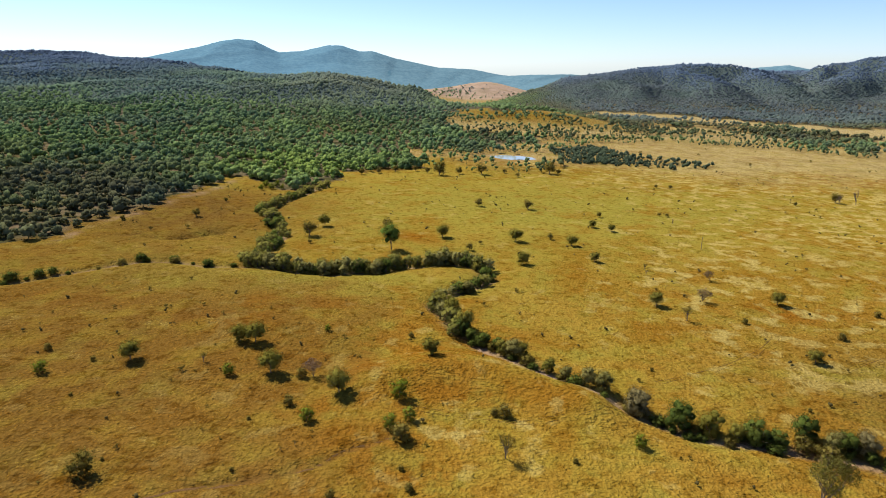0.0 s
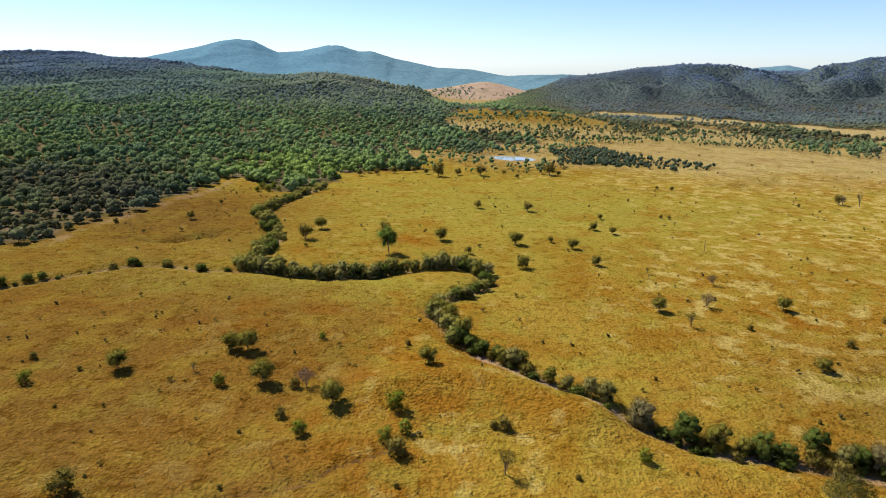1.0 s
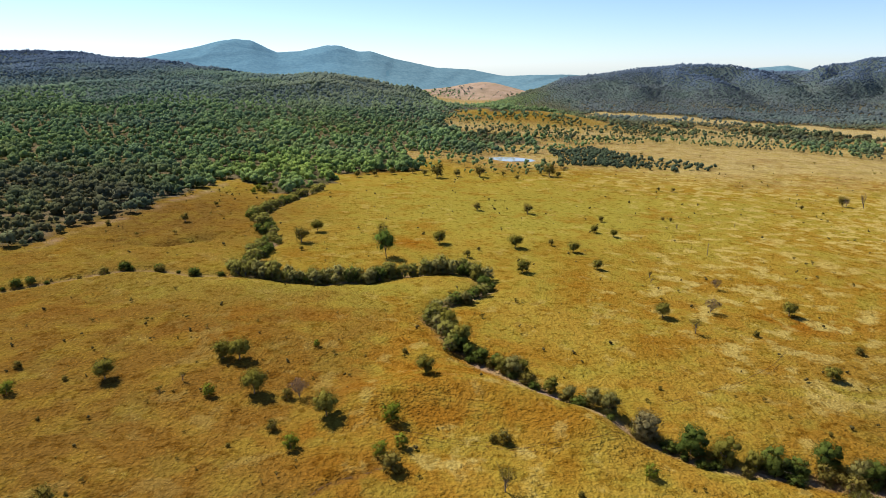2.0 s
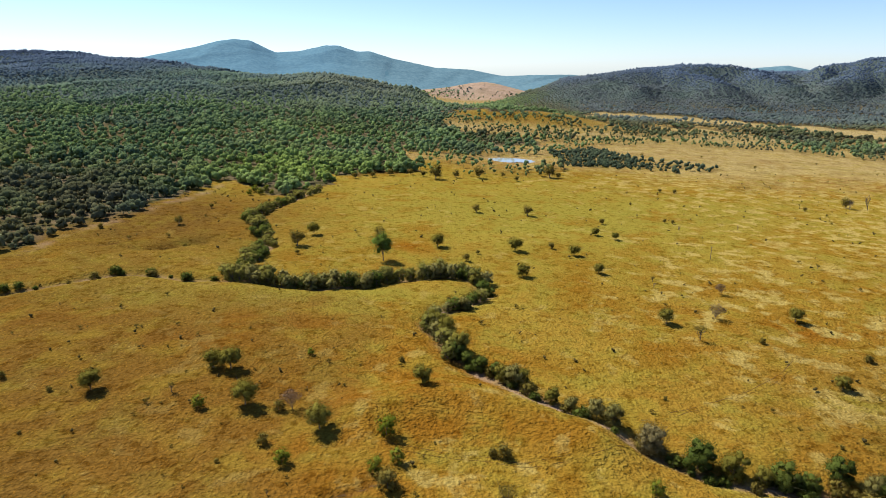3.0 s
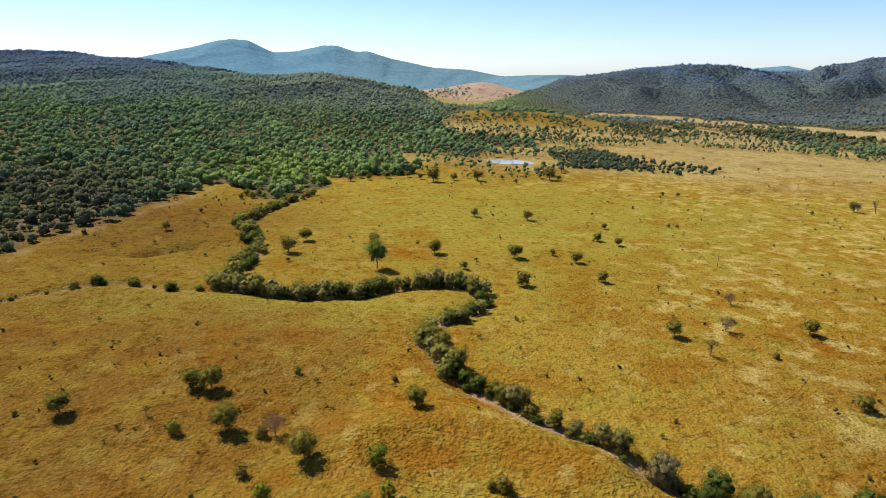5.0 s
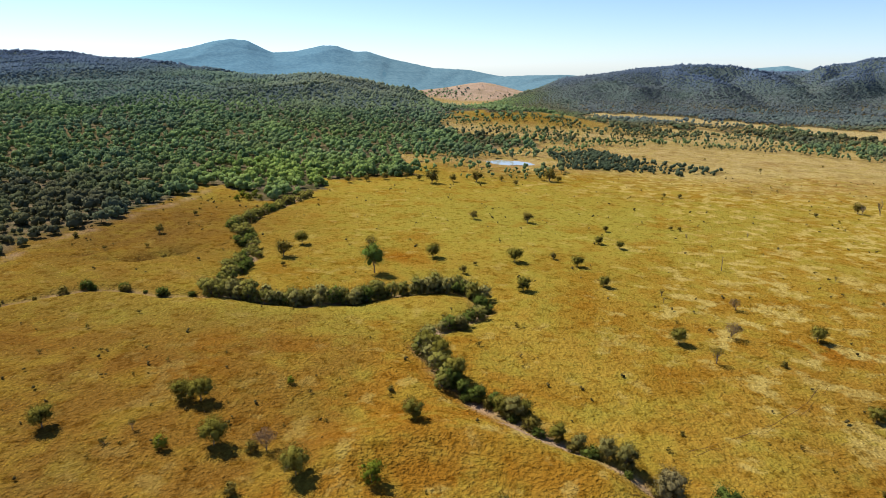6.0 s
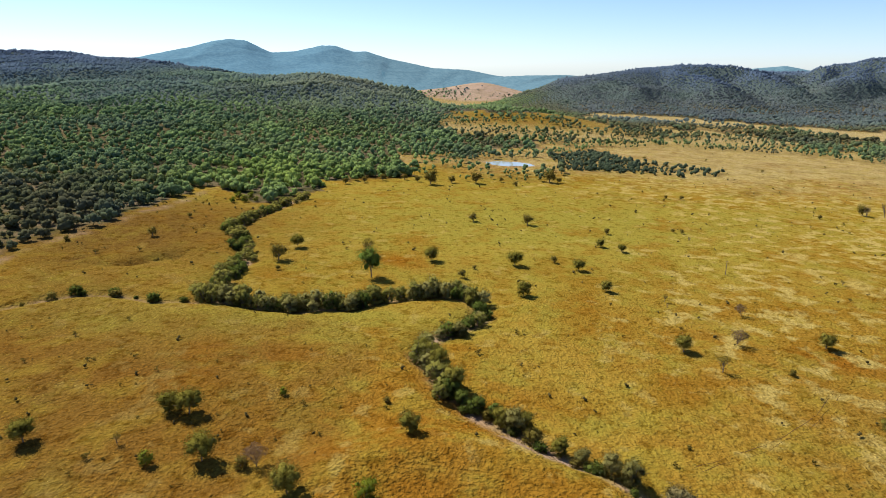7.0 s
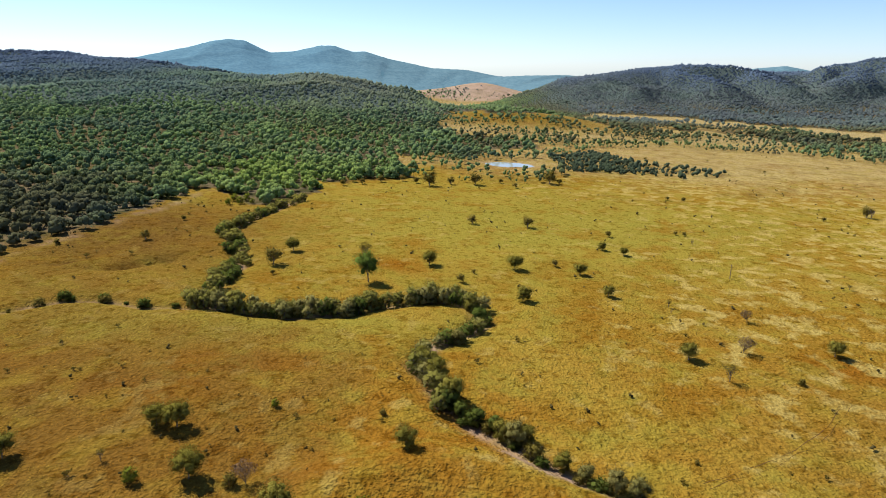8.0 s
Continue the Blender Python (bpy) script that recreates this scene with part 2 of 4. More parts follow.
RIDGES = [
    ([(-1130, 1609, 109), (-1048, 1605, 107), (-965, 1599, 110), (-903, 1577, 98), (-773, 1534, 92), (-682, 1468, 81), (-588, 1455, 74), (-506, 1433, 64), (-448, 1452, 58), (-371, 1474, 54), (-306, 1510, 38), (-235, 1543, 12), (-157, 1553, -11), (-78, 1560, -22)], 480, 2.4),
    ([(-346, 1378, 52), (-313, 1334, 58), (-230, 1321, 61), (-190, 1338, 56), (-138, 1364, 38), (-86, 1419, 21), (-48, 1471, 0), (14, 1472, -20)], 330, 2.4),
    ([(-1607, 3016, 101), (-1451, 3095, 102), (-1354, 3139, 126), (-1173, 3212, 166), (-1089, 3242, 190), (-1006, 3269, 203), (-934, 3290, 196), (-825, 3319, 140), (-707, 3347, 148), (-588, 3370, 175), (-522, 3381, 176), (-427, 3394, 147), (-359, 3402, 147), (-251, 3412, 114), (-28, 3401, 67), (138, 3369, 59), (300, 3308, 26), (427, 3244, 33), (585, 3168, 36), (621, 3141, 24), (744, 3083, -8)], 480, 0.7),
    ([(-112, 2269, -6), (22, 2271, 8), (109, 2269, 23), (150, 2267, 27), (192, 2263, 21), (235, 2259, 10), (293, 2253, -5)], 200, 1.5),
    ([(170, 1773, -23), (224, 1778, -8), (285, 1784, 14), (350, 1788, 42), (438, 1789, 52), (533, 1794, 64), (595, 1805, 70), (647, 1809, 77), (724, 1800, 79), (781, 1809, 66), (840, 1837, 54), (935, 1847, 59), (1019, 1836, 59), (1048, 1784, 61), (1072, 1746, 81), (1107, 1724, 93), (1138, 1703, 95), (1215, 1649, 97)], 250, 3.0),
    ([(1392, 3124, 58), (1479, 3084, 68), (1588, 3029, 79), (1645, 2998, 66), (1703, 2965, 52)], 300, 0.5),
    ([(-2320, 3900, 96), (-2150, 3960, 122), (-1996, 4000, 133), (-1850, 4020, 124), (-1650, 4040, 90)], 300, 0.4),
]
# side ridges that run down from the crests, with ravines between them
SPURS = [
    ([(600, 1800, 68), (622, 1640, 58), (640, 1500, 40), (612, 1400, 8)], 75),
    ([(724, 1800, 77), (760, 1650, 62), (775, 1520, 42), (760, 1400, 8)], 80),
    ([(438, 1789, 50), (440, 1650, 44), (452, 1520, 30), (440, 1420, 2)], 75),
    ([(1138, 1703, 93), (1040, 1620, 70), (930, 1530, 46), (810, 1430, 6)], 80),
    ([(1215, 1649, 97), (1130, 1480, 64), (1020, 1340, 20)], 90),
    ([(-1130, 1609, 107), (-990, 1400, 88), (-880, 1220, 60), (-790, 1090, 12)], 90),
    ([(-903, 1577, 97), (-740, 1380, 76), (-640, 1230, 50), (-560, 1100, 8)], 85),
    ([(-682, 1468, 80), (-530, 1330, 62), (-440, 1200, 38), (-390, 1090, 4)], 80),
    ([(-230, 1321, 60), (-190, 1240, 46), (-150, 1150, 22), (-120, 1060, 0)], 90),
    ([(-1006, 3269, 200), (-940, 3050, 120), (-900, 2800, 30)], 130),
    ([(-1173, 3212, 160), (-1210, 3000, 95), (-1230, 2800, 25)], 120),
    ([(-588, 3370, 172), (-600, 3120, 110), (-590, 2860, 30)], 130),
    ([(-359, 3402, 145), (-330, 3150, 90), (-300, 2900, 20)], 120),
    ([(138, 3369, 57), (120, 3100, 30), (100, 2900, 0)], 120),
]

CREEK = [(103, 116), (97, 120), (91, 123), (84, 125), (73, 127), (67, 128), (60, 130), (54, 134), (48, 138), (41, 145), (35, 150), (29, 156), (20, 166), (11, 175), (5, 182), (1, 193), (-3, 203), (2, 216), (10, 223), (17, 234), (17, 249), (9, 255), (-6, 253), (-19, 247), (-28, 238), (-41, 236), (-55, 239), (-67, 242), (-78, 244), (-77, 265), (-76, 288), (-85, 315), (-98, 337), (-97, 361), (-89, 388), (-79, 419)]
SIDE_CREEK = [(-80, 242), (-93, 240), (-108, 245), (-122, 245), (-129, 240), (-138, 232), (-145, 225), (-154, 217), (-169, 212)]
GULLY = [(-57, 102), (-50, 105), (-41, 107), (-32, 110), (-26, 113), (-21, 118), (-15, 121), (-11, 124)]
BANK = [(-145, 283), (-128, 278), (-115, 284), (-104, 295), (-91, 301)]
KNOLL = [(-16, 149), (1, 156), (13, 155), (26, 148), (36, 141)]
POND = (64, 591, 20, 15, -2.4)


def plain(x, y):
    """The tilted valley floor, without hills and creek."""
    z = -0.038 * 520 * np.tanh(x / 520) + 0.012 * np.clip(y - 900, 0, 900) * smooth(180, 420, x)
    z = z - 24 * np.exp(-(((x - 110) / 230) ** 2)) * smooth(1150, 1750, y)
    z = z + 0.9 * bumps(x, y, 3, 90, 2) + 0.25 * bumps(x, y, 4, 22, 2)
    z = z + 2.2 * np.exp(-(((x + 45) / 55) ** 2 + ((y - 195) / 35) ** 2))
    z = z + 2.5 * np.exp(-(((x + 150) / 45) ** 2 + ((y - 345) / 30) ** 2))
    return z + 12 * np.exp(-(((x - 120) / 130) ** 2 + ((y - 1010) / 90) ** 2))


def to_pond(x, y, grow=1.0):
    """Distance from the dam's middle, 1 at its shore; the dam lies aslant."""
    dx = x - POND[0]
    return np.hypot(dx / POND[2], (y - POND[1] + 0.38 * dx) / (POND[3] * grow))


def land(x, y):
    """Height of the ground."""
    x, y = np.asarray(x, float), np.asarray(y, float)
    z = plain(x, y)
    rise = np.zeros(z.shape)
    for line, wide, spurs in RIDGES:
        d, crest = to_line(x, y, line)
        fall = np.exp(-((d / wide) ** 2))
        spur = 1 + (0.5 - np.abs(bumps(x, y, 11, 300, 4)) * 1.3) * fall * (1 - fall) * spurs
        rise = np.maximum(rise, (crest - z) * fall * spur)
    for line, wide in SPURS:
        d, crest = to_line(x + 22 * bumps(x, y, 12, 110, 3), y, line)
        rise = np.maximum(rise, (crest - z) * np.exp(-((d / wide) ** 2)))
    rise = rise * (1 - 0.95 * smooth(-70, 40, x) * smooth(300, 170, x) * smooth(1040, 1180, y) * smooth(1720, 1560, y))
    z = z + rise
    d, _ = to_line(x, y, CREEK)
    z = z - 2.0 * np.exp(-((d / 5.0) ** 2)) * (0.8 + 0.4 * bumps(x, y, 5, 12, 2))
    d, _ = to_line(x, y, SIDE_CREEK)
    z = z - 1.3 * np.exp(-((d / 3.0) ** 2))
    d, _ = to_line(x, y, GULLY)
    z = z - 0.55 * np.exp(-((d / 1.4) ** 2)) * np.clip(0.65 + 0.9 * bumps(x, y, 8, 9, 2), 0, 1.3)
    d, _ = to_line(x, y, KNOLL)
    z = z + 3.4 * np.exp(-((d / 9.5) ** 2))
    d, _ = to_line(x, y, BANK)
    z = z - 2.0 * np.exp(-((d / 5.0) ** 2)) * (0.6 + 0.9 * bumps(x, y, 6, 9, 3))
    d = to_pond(x, y)
    pond = 1 - smooth(0.9, 1.8, d)
    return z * (1 - pond) + pond * (POND[4] - 0.6 * (1 - smooth(0.75, 1.15, d)))


# ---- where woods, belts and tracks lie ----
WOOD_EDGE = [(-175, 266), (-174, 282), (-173, 297), (-162, 319), (-155, 334), (-153, 358), (-150, 377), (-146, 404), (-146, 426), (-138, 441), (-110, 421), (-101, 401), (-92, 390), (-86, 407), (-78, 429), (-83, 476), (-57, 489), (-15, 492), (-20, 561), (-33, 620), (13, 652), (99, 707), (118, 768), (16, 818), (-2, 904)]
OPEN_WOOD = [(-15, 488), (35, 489), (91, 503), (105, 544), (115, 638), (179, 733), (267, 731), (389, 721), (446, 651), (517, 755), (438, 901), (305, 944), (207, 917), (195, 986), (102, 975), (18, 950), (-2, 904), (16, 818), (118, 768), (99, 707), (13, 652), (-33, 620), (-20, 561)]
BELT = [(195, 986), (290, 1190), (440, 1080), (525, 985), (580, 860), (560, 790), (520, 725), (455, 760), (455, 920), (330, 990), (250, 965)]
SCRUB = [(109, 636), (134, 665), (166, 678), (179, 630), (181, 577), (151, 559), (122, 559), (104, 566)]
THIN_SCRUB = [(179, 630), (222, 606), (249, 571), (215, 549), (169, 554)]
FOOT_EDGE = [(205, 1036), (300, 1300), (470, 1170), (565, 1075), (680, 1010), (800, 930)]
TRACKS = [[(-11, 136), (5, 133), (19, 131), (30, 133.5), (42, 137), (50, 136.5)], [(58, 155), (69, 160.5), (79, 165.5), (88, 171), (98.5, 179), (110, 191)], [(117, 166), (127, 172.5), (135, 177)]]


LEFT_WOOD = WOOD_EDGE + [(-40, 1250), (40, 1600), (-200, 2000), (-2600, 2000), (-2600, 120), (-400, 120)]
FOOT_WOOD = FOOT_EDGE + [(1900, 700), (1900, 2200), (500, 2200), (200, 2000), (40, 1600), (-60, 1250), (-30, 930), (40, 1010)]


# ---- meshes ----
def mesh_of(name, verts, faces, material, values=None, normals=None):
    """A mesh from arrays: vertices, and faces that all have as many corners."""
    me = bpy.data.meshes.new(name)
    verts, faces = np.asarray(verts, np.float32), np.asarray(faces, np.int32)
    me.vertices.add(len(verts))
    me.vertices.foreach_set("co", verts.ravel())
    me.loops.add(faces.size)
    me.loops.foreach_set("vertex_index", faces.ravel())
    me.polygons.add(len(faces))
    me.polygons.foreach_set("loop_start", np.arange(0, faces.size, faces.shape[1], dtype=np.int32))
    for key, value in (values or {}).items():
        me.attributes.new(key, "FLOAT", "POINT").data.foreach_set("value", np.asarray(value, np.float32).ravel())
    me.materials.append(material)
    me.update(calc_edges=True)
    me.validate()
    if normals is not None:
        me.polygons.foreach_set("use_smooth", np.ones(len(me.polygons), bool))
        me.normals_split_custom_set_from_vertices(np.asarray(normals, np.float32))
    return me


def part(name, me, parent, label=""):
    ob = new(name, me)
    ob.parent = parent
    return tagged(ob, label)


# ---- ground: one sheet out to the horizon ----
def ground_sheet():
    ahead = np.radians(np.arange(-50, 50.01, 0.38))
    round_back = np.radians(np.arange(52, 308.1, 4.0))
    angle = np.concatenate([ahead, round_back])
    near = np.arange(60, 330, 1.25)
    far = 330 * np.exp(np.linspace(0, 1, 180) ** 1.15 * math.log(4850 / 330))
    radius = np.concatenate([[0.02, 4, 12, 25, 40, 50], near, far])
    a, r = np.meshgrid(angle, radius)
    x, y = r * np.sin(a), r * np.cos(a)
    z = land(x, y)
    rings, turns = x.shape
    k = np.arange(rings * turns).reshape(rings, turns)
    right = np.roll(k, -1, 1)
    faces = np.stack([k[:-1], right[:-1], right[1:], k[1:]], -1).reshape(-1, 4)
    faces = faces[:, ::-1]
    creek = to_line(x, y, CREEK)[0] / (1.9 + 0.8 * bumps(x, y, 47, 15, 2))
    side = np.exp(-((to_line(x, y, SIDE_CREEK)[0] / 1.3) ** 2)) * 0.4
    rut = to_line(x, y, GULLY)[0] / 0.8
    soil = np.maximum(np.exp(-creek**2), side) * (0.75 + 0.5 * bumps(x, y, 21, 6, 3))
    pond = to_pond(x, y)
    soil = np.maximum(soil, 0.4 - 0.4 * smooth(1.0, 1.3, pond))
    soil = np.maximum(soil, 0.45 * np.exp(-(((to_line(x - 4.5, y + 2, WOOD_EDGE[:10])[0] + 1.5 * bumps(x, y, 48, 12, 2)) / 2.2) ** 2)) * (0.55 + 0.9 * bumps(x, y, 49, 9, 3)))
    soil = np.maximum(soil, 0.95 * np.exp(-((to_line(x, y, [(18, 163), (23, 158.6), (26, 155.5)])[0] / 2.2) ** 2)))
    straw, rust = cover(x, y)
    litter_falloff = litter_and_falloff(x, y)
    values = {"soil": np.clip(soil, 0, 1), "straw": straw, "rust": rust, "litter_falloff": litter_falloff, "bare": np.clip((1 - dry_hill(x, y)) * (1.05 + 0.4 * bumps(x, y * 2, 23, 60, 4)), 0, 1), "straw_haze": straw_haze(x, y), "lush": lush(x, y), "undergrowth": np.maximum(smooth(0.35, 0.8, wooded(x, y, False)) * smooth(-0.9, -0.2, bumps(x, y, 46, 26, 3)), 0.85 * inside(x + 10, y - 6, LEFT_WOOD) + 0.85 * inside(x - 6, y - 10, FOOT_WOOD) * dry_hill(x, y)), "rut": np.exp(-rut**2) * (0.7 + 0.5 * bumps(x, y, 22, 9, 2)),
              "gap_shade": np.maximum(0.2, 0.3 * smooth(360, 280, y) * smooth(75, 105, y) * smooth(70, 10, np.abs(x) - 0.76 * y)),
              "scrub": np.clip(wooded(x, y) * 3.5, 0, 1) * smooth(4, 20, z - plain(x, y)), "blue_haze": smooth(2100, 2500, y) * dry_hill(x, y)}
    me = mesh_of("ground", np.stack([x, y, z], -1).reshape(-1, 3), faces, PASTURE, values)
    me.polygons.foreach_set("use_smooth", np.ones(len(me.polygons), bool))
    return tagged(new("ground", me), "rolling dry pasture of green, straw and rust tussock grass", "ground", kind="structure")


def litter_and_falloff(x, y):
    """Dead leaf and old grass on the ground, and lens falloff painted in at the near sides."""
    litter_falloff = np.clip(np.maximum(np.maximum(wooded(x, y, False) * 1.3, 0.4 * open_wood(x, y)), (1 - dry_hill(x, y)) * (0.55 + 0.9 * bumps(x, y, 24, 45, 4))), 0, 1)
    litter_falloff = np.maximum(litter_falloff, 1.0 * np.exp(-(((x + 140) / 75) ** 2) - ((y - 330) / 85) ** 2))
    litter_falloff = np.maximum(litter_falloff, np.exp(-((to_line(x, y, BANK)[0] / 7) ** 2)) * (0.45 + 0.9 * bumps(x, y, 26, 4, 3)))
    # near left: brown old grass, made darker still for lens falloff
    litter_falloff = np.maximum(litter_falloff, 0.74 * smooth(-30, -85, x + 12 * bumps(x, y, 28, 20, 3)) * smooth(265, 185, y))
    litter_falloff = np.maximum(litter_falloff, 0.62 * smooth(-45, -120, x + 12 * bumps(x, y, 25, 30, 3)) * smooth(330, 250, y))
    litter_falloff = np.maximum(litter_falloff, 0.45 * smooth(0.2, 0.7, bumps(x * 0.6, y, 27, 8, 3)) * smooth(400, 480, y) * smooth(60, 150, x) * smooth(900, 700, y))
    litter_falloff = np.maximum(litter_falloff, 0.64 * smooth(152, 108, y + 8 * bumps(x, y, 59, 25, 3)) * smooth(5, -40, x))
    litter_falloff = np.maximum(litter_falloff, 0.6 * np.exp(-(((x + 165) / 45) ** 2) - ((y - 260) / 48) ** 2))
    # near right: lens falloff put into the ground colour
    litter_falloff = np.maximum(litter_falloff, 0.55 * np.exp(-(((x - 135) / 48) ** 2) - ((y - 150) / 50) ** 2))
    litter_falloff = np.maximum(litter_falloff, np.exp(-(((x + 138) / 50) ** 2) - ((y - 306) / 13) ** 2) * (0.62 + 0.8 * bumps(x, y, 56, 9, 3)))
    litter_falloff = litter_falloff + 0.22 * smooth(-70, -100, x) * smooth(400, 350, y) * smooth(235, 260, y) * (1 - litter_falloff)
    litter_falloff = np.maximum(litter_falloff, 0.55 * smooth(-12, -40, x + 14 * bumps(x, y, 57, 22, 3)) * smooth(250, 215, y))
    litter_falloff = litter_falloff + 0.20 * smooth(-15, -45, x + 10 * bumps(x, y, 58, 20, 3)) * smooth(250, 210, y) * (1 - litter_falloff)
    # a little more corner falloff painted in, near right
    litter_falloff = litter_falloff + 0.2 * smooth(75, 105, x - 0.1 * y) * smooth(170, 145, y) * (1 - litter_falloff)
    return np.maximum(litter_falloff, 0.45 * np.exp(-(((x - 130) / 170) ** 2) - ((y - 960) / 80) ** 2))


def straw_haze(x, y):
    """How far haze pales the distant dry meadows, put into the grass colour."""
    return np.maximum(smooth(700, 860, y) * smooth(2050, 1900, y) * 0.9, 0.6 * smooth(430, 600, y + 30 * bumps(x, y, 29, 60, 3)) * smooth(110, 260, x) + 0.55 * smooth(500, 590, y + 20 * bumps(x, y, 30, 40, 3)) * smooth(260, 110, x)) * (1 - np.exp(-(((x - 120) / 190) ** 2) - ((y - 970) / 90) ** 2))


def lush(x, y):
    """Where the grass is still green."""
    green = np.exp(-(((x - 70) / 150) ** 2) - ((y - 375) / 100) ** 2)
    green = np.maximum(green, 0.95 * np.exp(-(((x - 125) / 45) ** 2) - ((y - 140) / 38) ** 2))
    return np.maximum(green, 0.8 * np.exp(-(((x + 60) / 90) ** 2) - ((y - 225) / 16) ** 2))


def cover(x, y):
    """How dry and how rusty the pasture is."""
    wob = 25 * bumps(x, y, 31, 60, 3)
    straw = smooth(25, 120, x + wob) * (0.55 * smooth(100, 150, y) + 0.30 * smooth(190, 330, y))
    straw = np.maximum(straw, smooth(430, 560, y + wob) * smooth(60, 220, x))
    straw = np.maximum(straw, smooth(760, 880, y + wob))
    straw = np.maximum(straw, 0.55 * np.exp(-((x - 18 + wob * 0.3) / 30) ** 2 - ((y - 128) / 16) ** 2))
    straw = np.maximum(straw, 1.0 * np.exp(-((x - 13) / 15) ** 2 - ((y - 157) / 4) ** 2))
    straw = straw * smooth(1750, 1550, y)
    straw = straw * (1 - np.exp(-(((x - 120) / 190) ** 2) - ((y - 970) / 90) ** 2))
    rust = smooth(50, -5, x + wob * 0.8) * smooth(215, 165, y + wob * 0.7) * 0.75
    rust = np.maximum(rust, smooth(30, 90, x + wob) * smooth(330, 230, y + wob) * 0.42)
    straw = straw * (1 - 0.9 * np.exp(-(((x - 95) / 85) ** 2) - ((y - 375) / 75) ** 2))
    for cx, cy, wx, wy, much in ((-75, 185, 40, 12, 1.0), (-50, 197, 34, 13, 1.0), (-24, 152, 26, 9, 0.95), (-125, 200, 40, 14, 1.0), (-170, 240, 30, 14, 0.8), (6, 143, 30, 7, 0.85), (130, 212, 30, 14, 0.9), (20, 140, 18, 6, 0.7), (-12, 292, 14, 10, 0.9),
                                 (110, 250, 30, 12, 0.6), (-125, 340, 45, 55, 0.65), (120, 970, 190, 90, 0.3), (150, 700, 130, 70, 0.7), (330, 520, 120, 40, 0.55), (60, 560, 60, 40, 0.6), (-30, 265, 16, 8, 0.4), (200, 330, 50, 25, 0.5), (260, 480, 60, 20, 0.5), (330, 640, 120, 25, 0.4), (160, 460, 50, 14, 0.4)):
        rust = np.maximum(rust, much * np.exp(-((x - cx) / wx) ** 2 - ((y - cy) / wy) ** 2))
    return np.clip(straw, 0, 1), np.clip(rust, 0, 1)


def wooded(x, y, sparse=True):
    """How thickly trees stand, 0 to 1."""
    pond = smooth(1.2, 2.0, np.hypot((x - POND[0]) / POND[2], (y - POND[1] + 14) / (POND[3] + 8)))
    ragged = smooth(300, 700, y) * 14 + 6
    x, y = x + ragged * bumps(x, y, 44, 30, 3), y + 2 * ragged * bumps(x, y, 45, 30, 3)
    dense = inside(x, y, LEFT_WOOD) * (0.86 + 0.42 * bumps(x, y, 41, 45, 3) + 0.3 * smooth(850, 1000, y))
    if sparse:
        dense = np.maximum(dense, open_wood(x, y))
    dense = np.maximum(dense, inside(x, y, BELT) * (0.62 + 0.6 * bumps(x, y, 55, 28, 3)))
    if sparse:
        dense = np.maximum(dense, inside(x, y, SCRUB) * 1.0)
    dense = np.maximum(dense, inside(x, y, FOOT_WOOD) * (1.05 + 0.25 * bumps(x, y, 43, 90, 3)))
    clearing = np.exp(-((x - 120) / 110) ** 2 - ((y - 985) / 55) ** 2)
    dense = dense * (1 - 0.55 * smooth(0.35, 0.7, clearing))
    grove = 0.8 * np.exp(-(((x - 5) / 85) ** 2) - ((y - 2140) / 40) ** 2) + 0.10 * smooth(2190, 2060, y) * smooth(1950, 2050, y)
    return np.maximum(np.clip(dense, 0, 1) * dry_hill(x, y), grove) * pond


def open_wood(x, y):
    """The thin, patchy wood round the dam."""
    clear = smooth(1.3, 1.9, np.hypot((x - POND[0]) / POND[2], (y - POND[1] + 16) / (POND[3] + 10)))
    return clear * np.clip(inside(x, y, OPEN_WOOD) * (0.52 + 0.75 * bumps(x, y, 42, 45, 3)), 0, 1)


def dry_hill(x, y):
    """0 on the bare dry hill at the valley's head, 1 elsewhere."""
    return 1 - 0.90 * smooth(0.3, 0.6, np.exp(-((x - 100) / 230) ** 2 - ((y - 2200) / 240) ** 2))


ground = ground_sheet()


def earth_strip(name, label, line, aside, seed, wide):
    """A worn strip of bare earth, ragged at both edges, lying just over the ground."""
    along = np.concatenate([[0], np.cumsum([math.dist(a, b) for a, b in zip(line[:-1], line[1:])])])
    s = np.arange(0, along[-1], 0.5)
    x, y = np.interp(s, along, [p[0] for p in line]), np.interp(s, along, [p[1] for p in line])
    for _ in range(6):
        x[1:-1], y[1:-1] = (x[:-2] + x[1:-1] + x[2:]) / 3, (y[:-2] + y[1:-1] + y[2:]) / 3
    way = np.column_stack([np.gradient(x), np.gradient(y)])
    way /= np.linalg.norm(way, axis=1)[:, None]
    side = np.column_stack([-way[:, 1], way[:, 0]])
    middle = np.column_stack([x, y]) + side * (aside + 0.35 * bumps(s, 0 * s, seed, 7, 2))[:, None]
    left_half, right_half = [wide * np.clip(0.6 + 1.1 * bumps(s, 0 * s, seed + k, 6, 3), 0.05, 1.5) for k in (1, 2)]
    rows = [middle - side * left_half[:, None], middle, middle + side * right_half[:, None]]
    verts = np.concatenate([np.column_stack([r, land(r[:, 0], r[:, 1]) + up]) for r, up in zip(rows, (0.05, 0.07, 0.05))])
    k, n = np.arange(len(s) - 1), len(s)
    faces = np.concatenate([np.column_stack([k + o, k + o + n, k + o + n + 1, k + o + 1]) for o in (0, n)])
    return tagged(new(name, mesh_of(name, verts, faces[:, ::-1], EARTH)), label, name, kind="structure")


earth_strip("gully", "eroded gully of bare red-brown earth in the pasture", GULLY, 0, 80, 0.45)
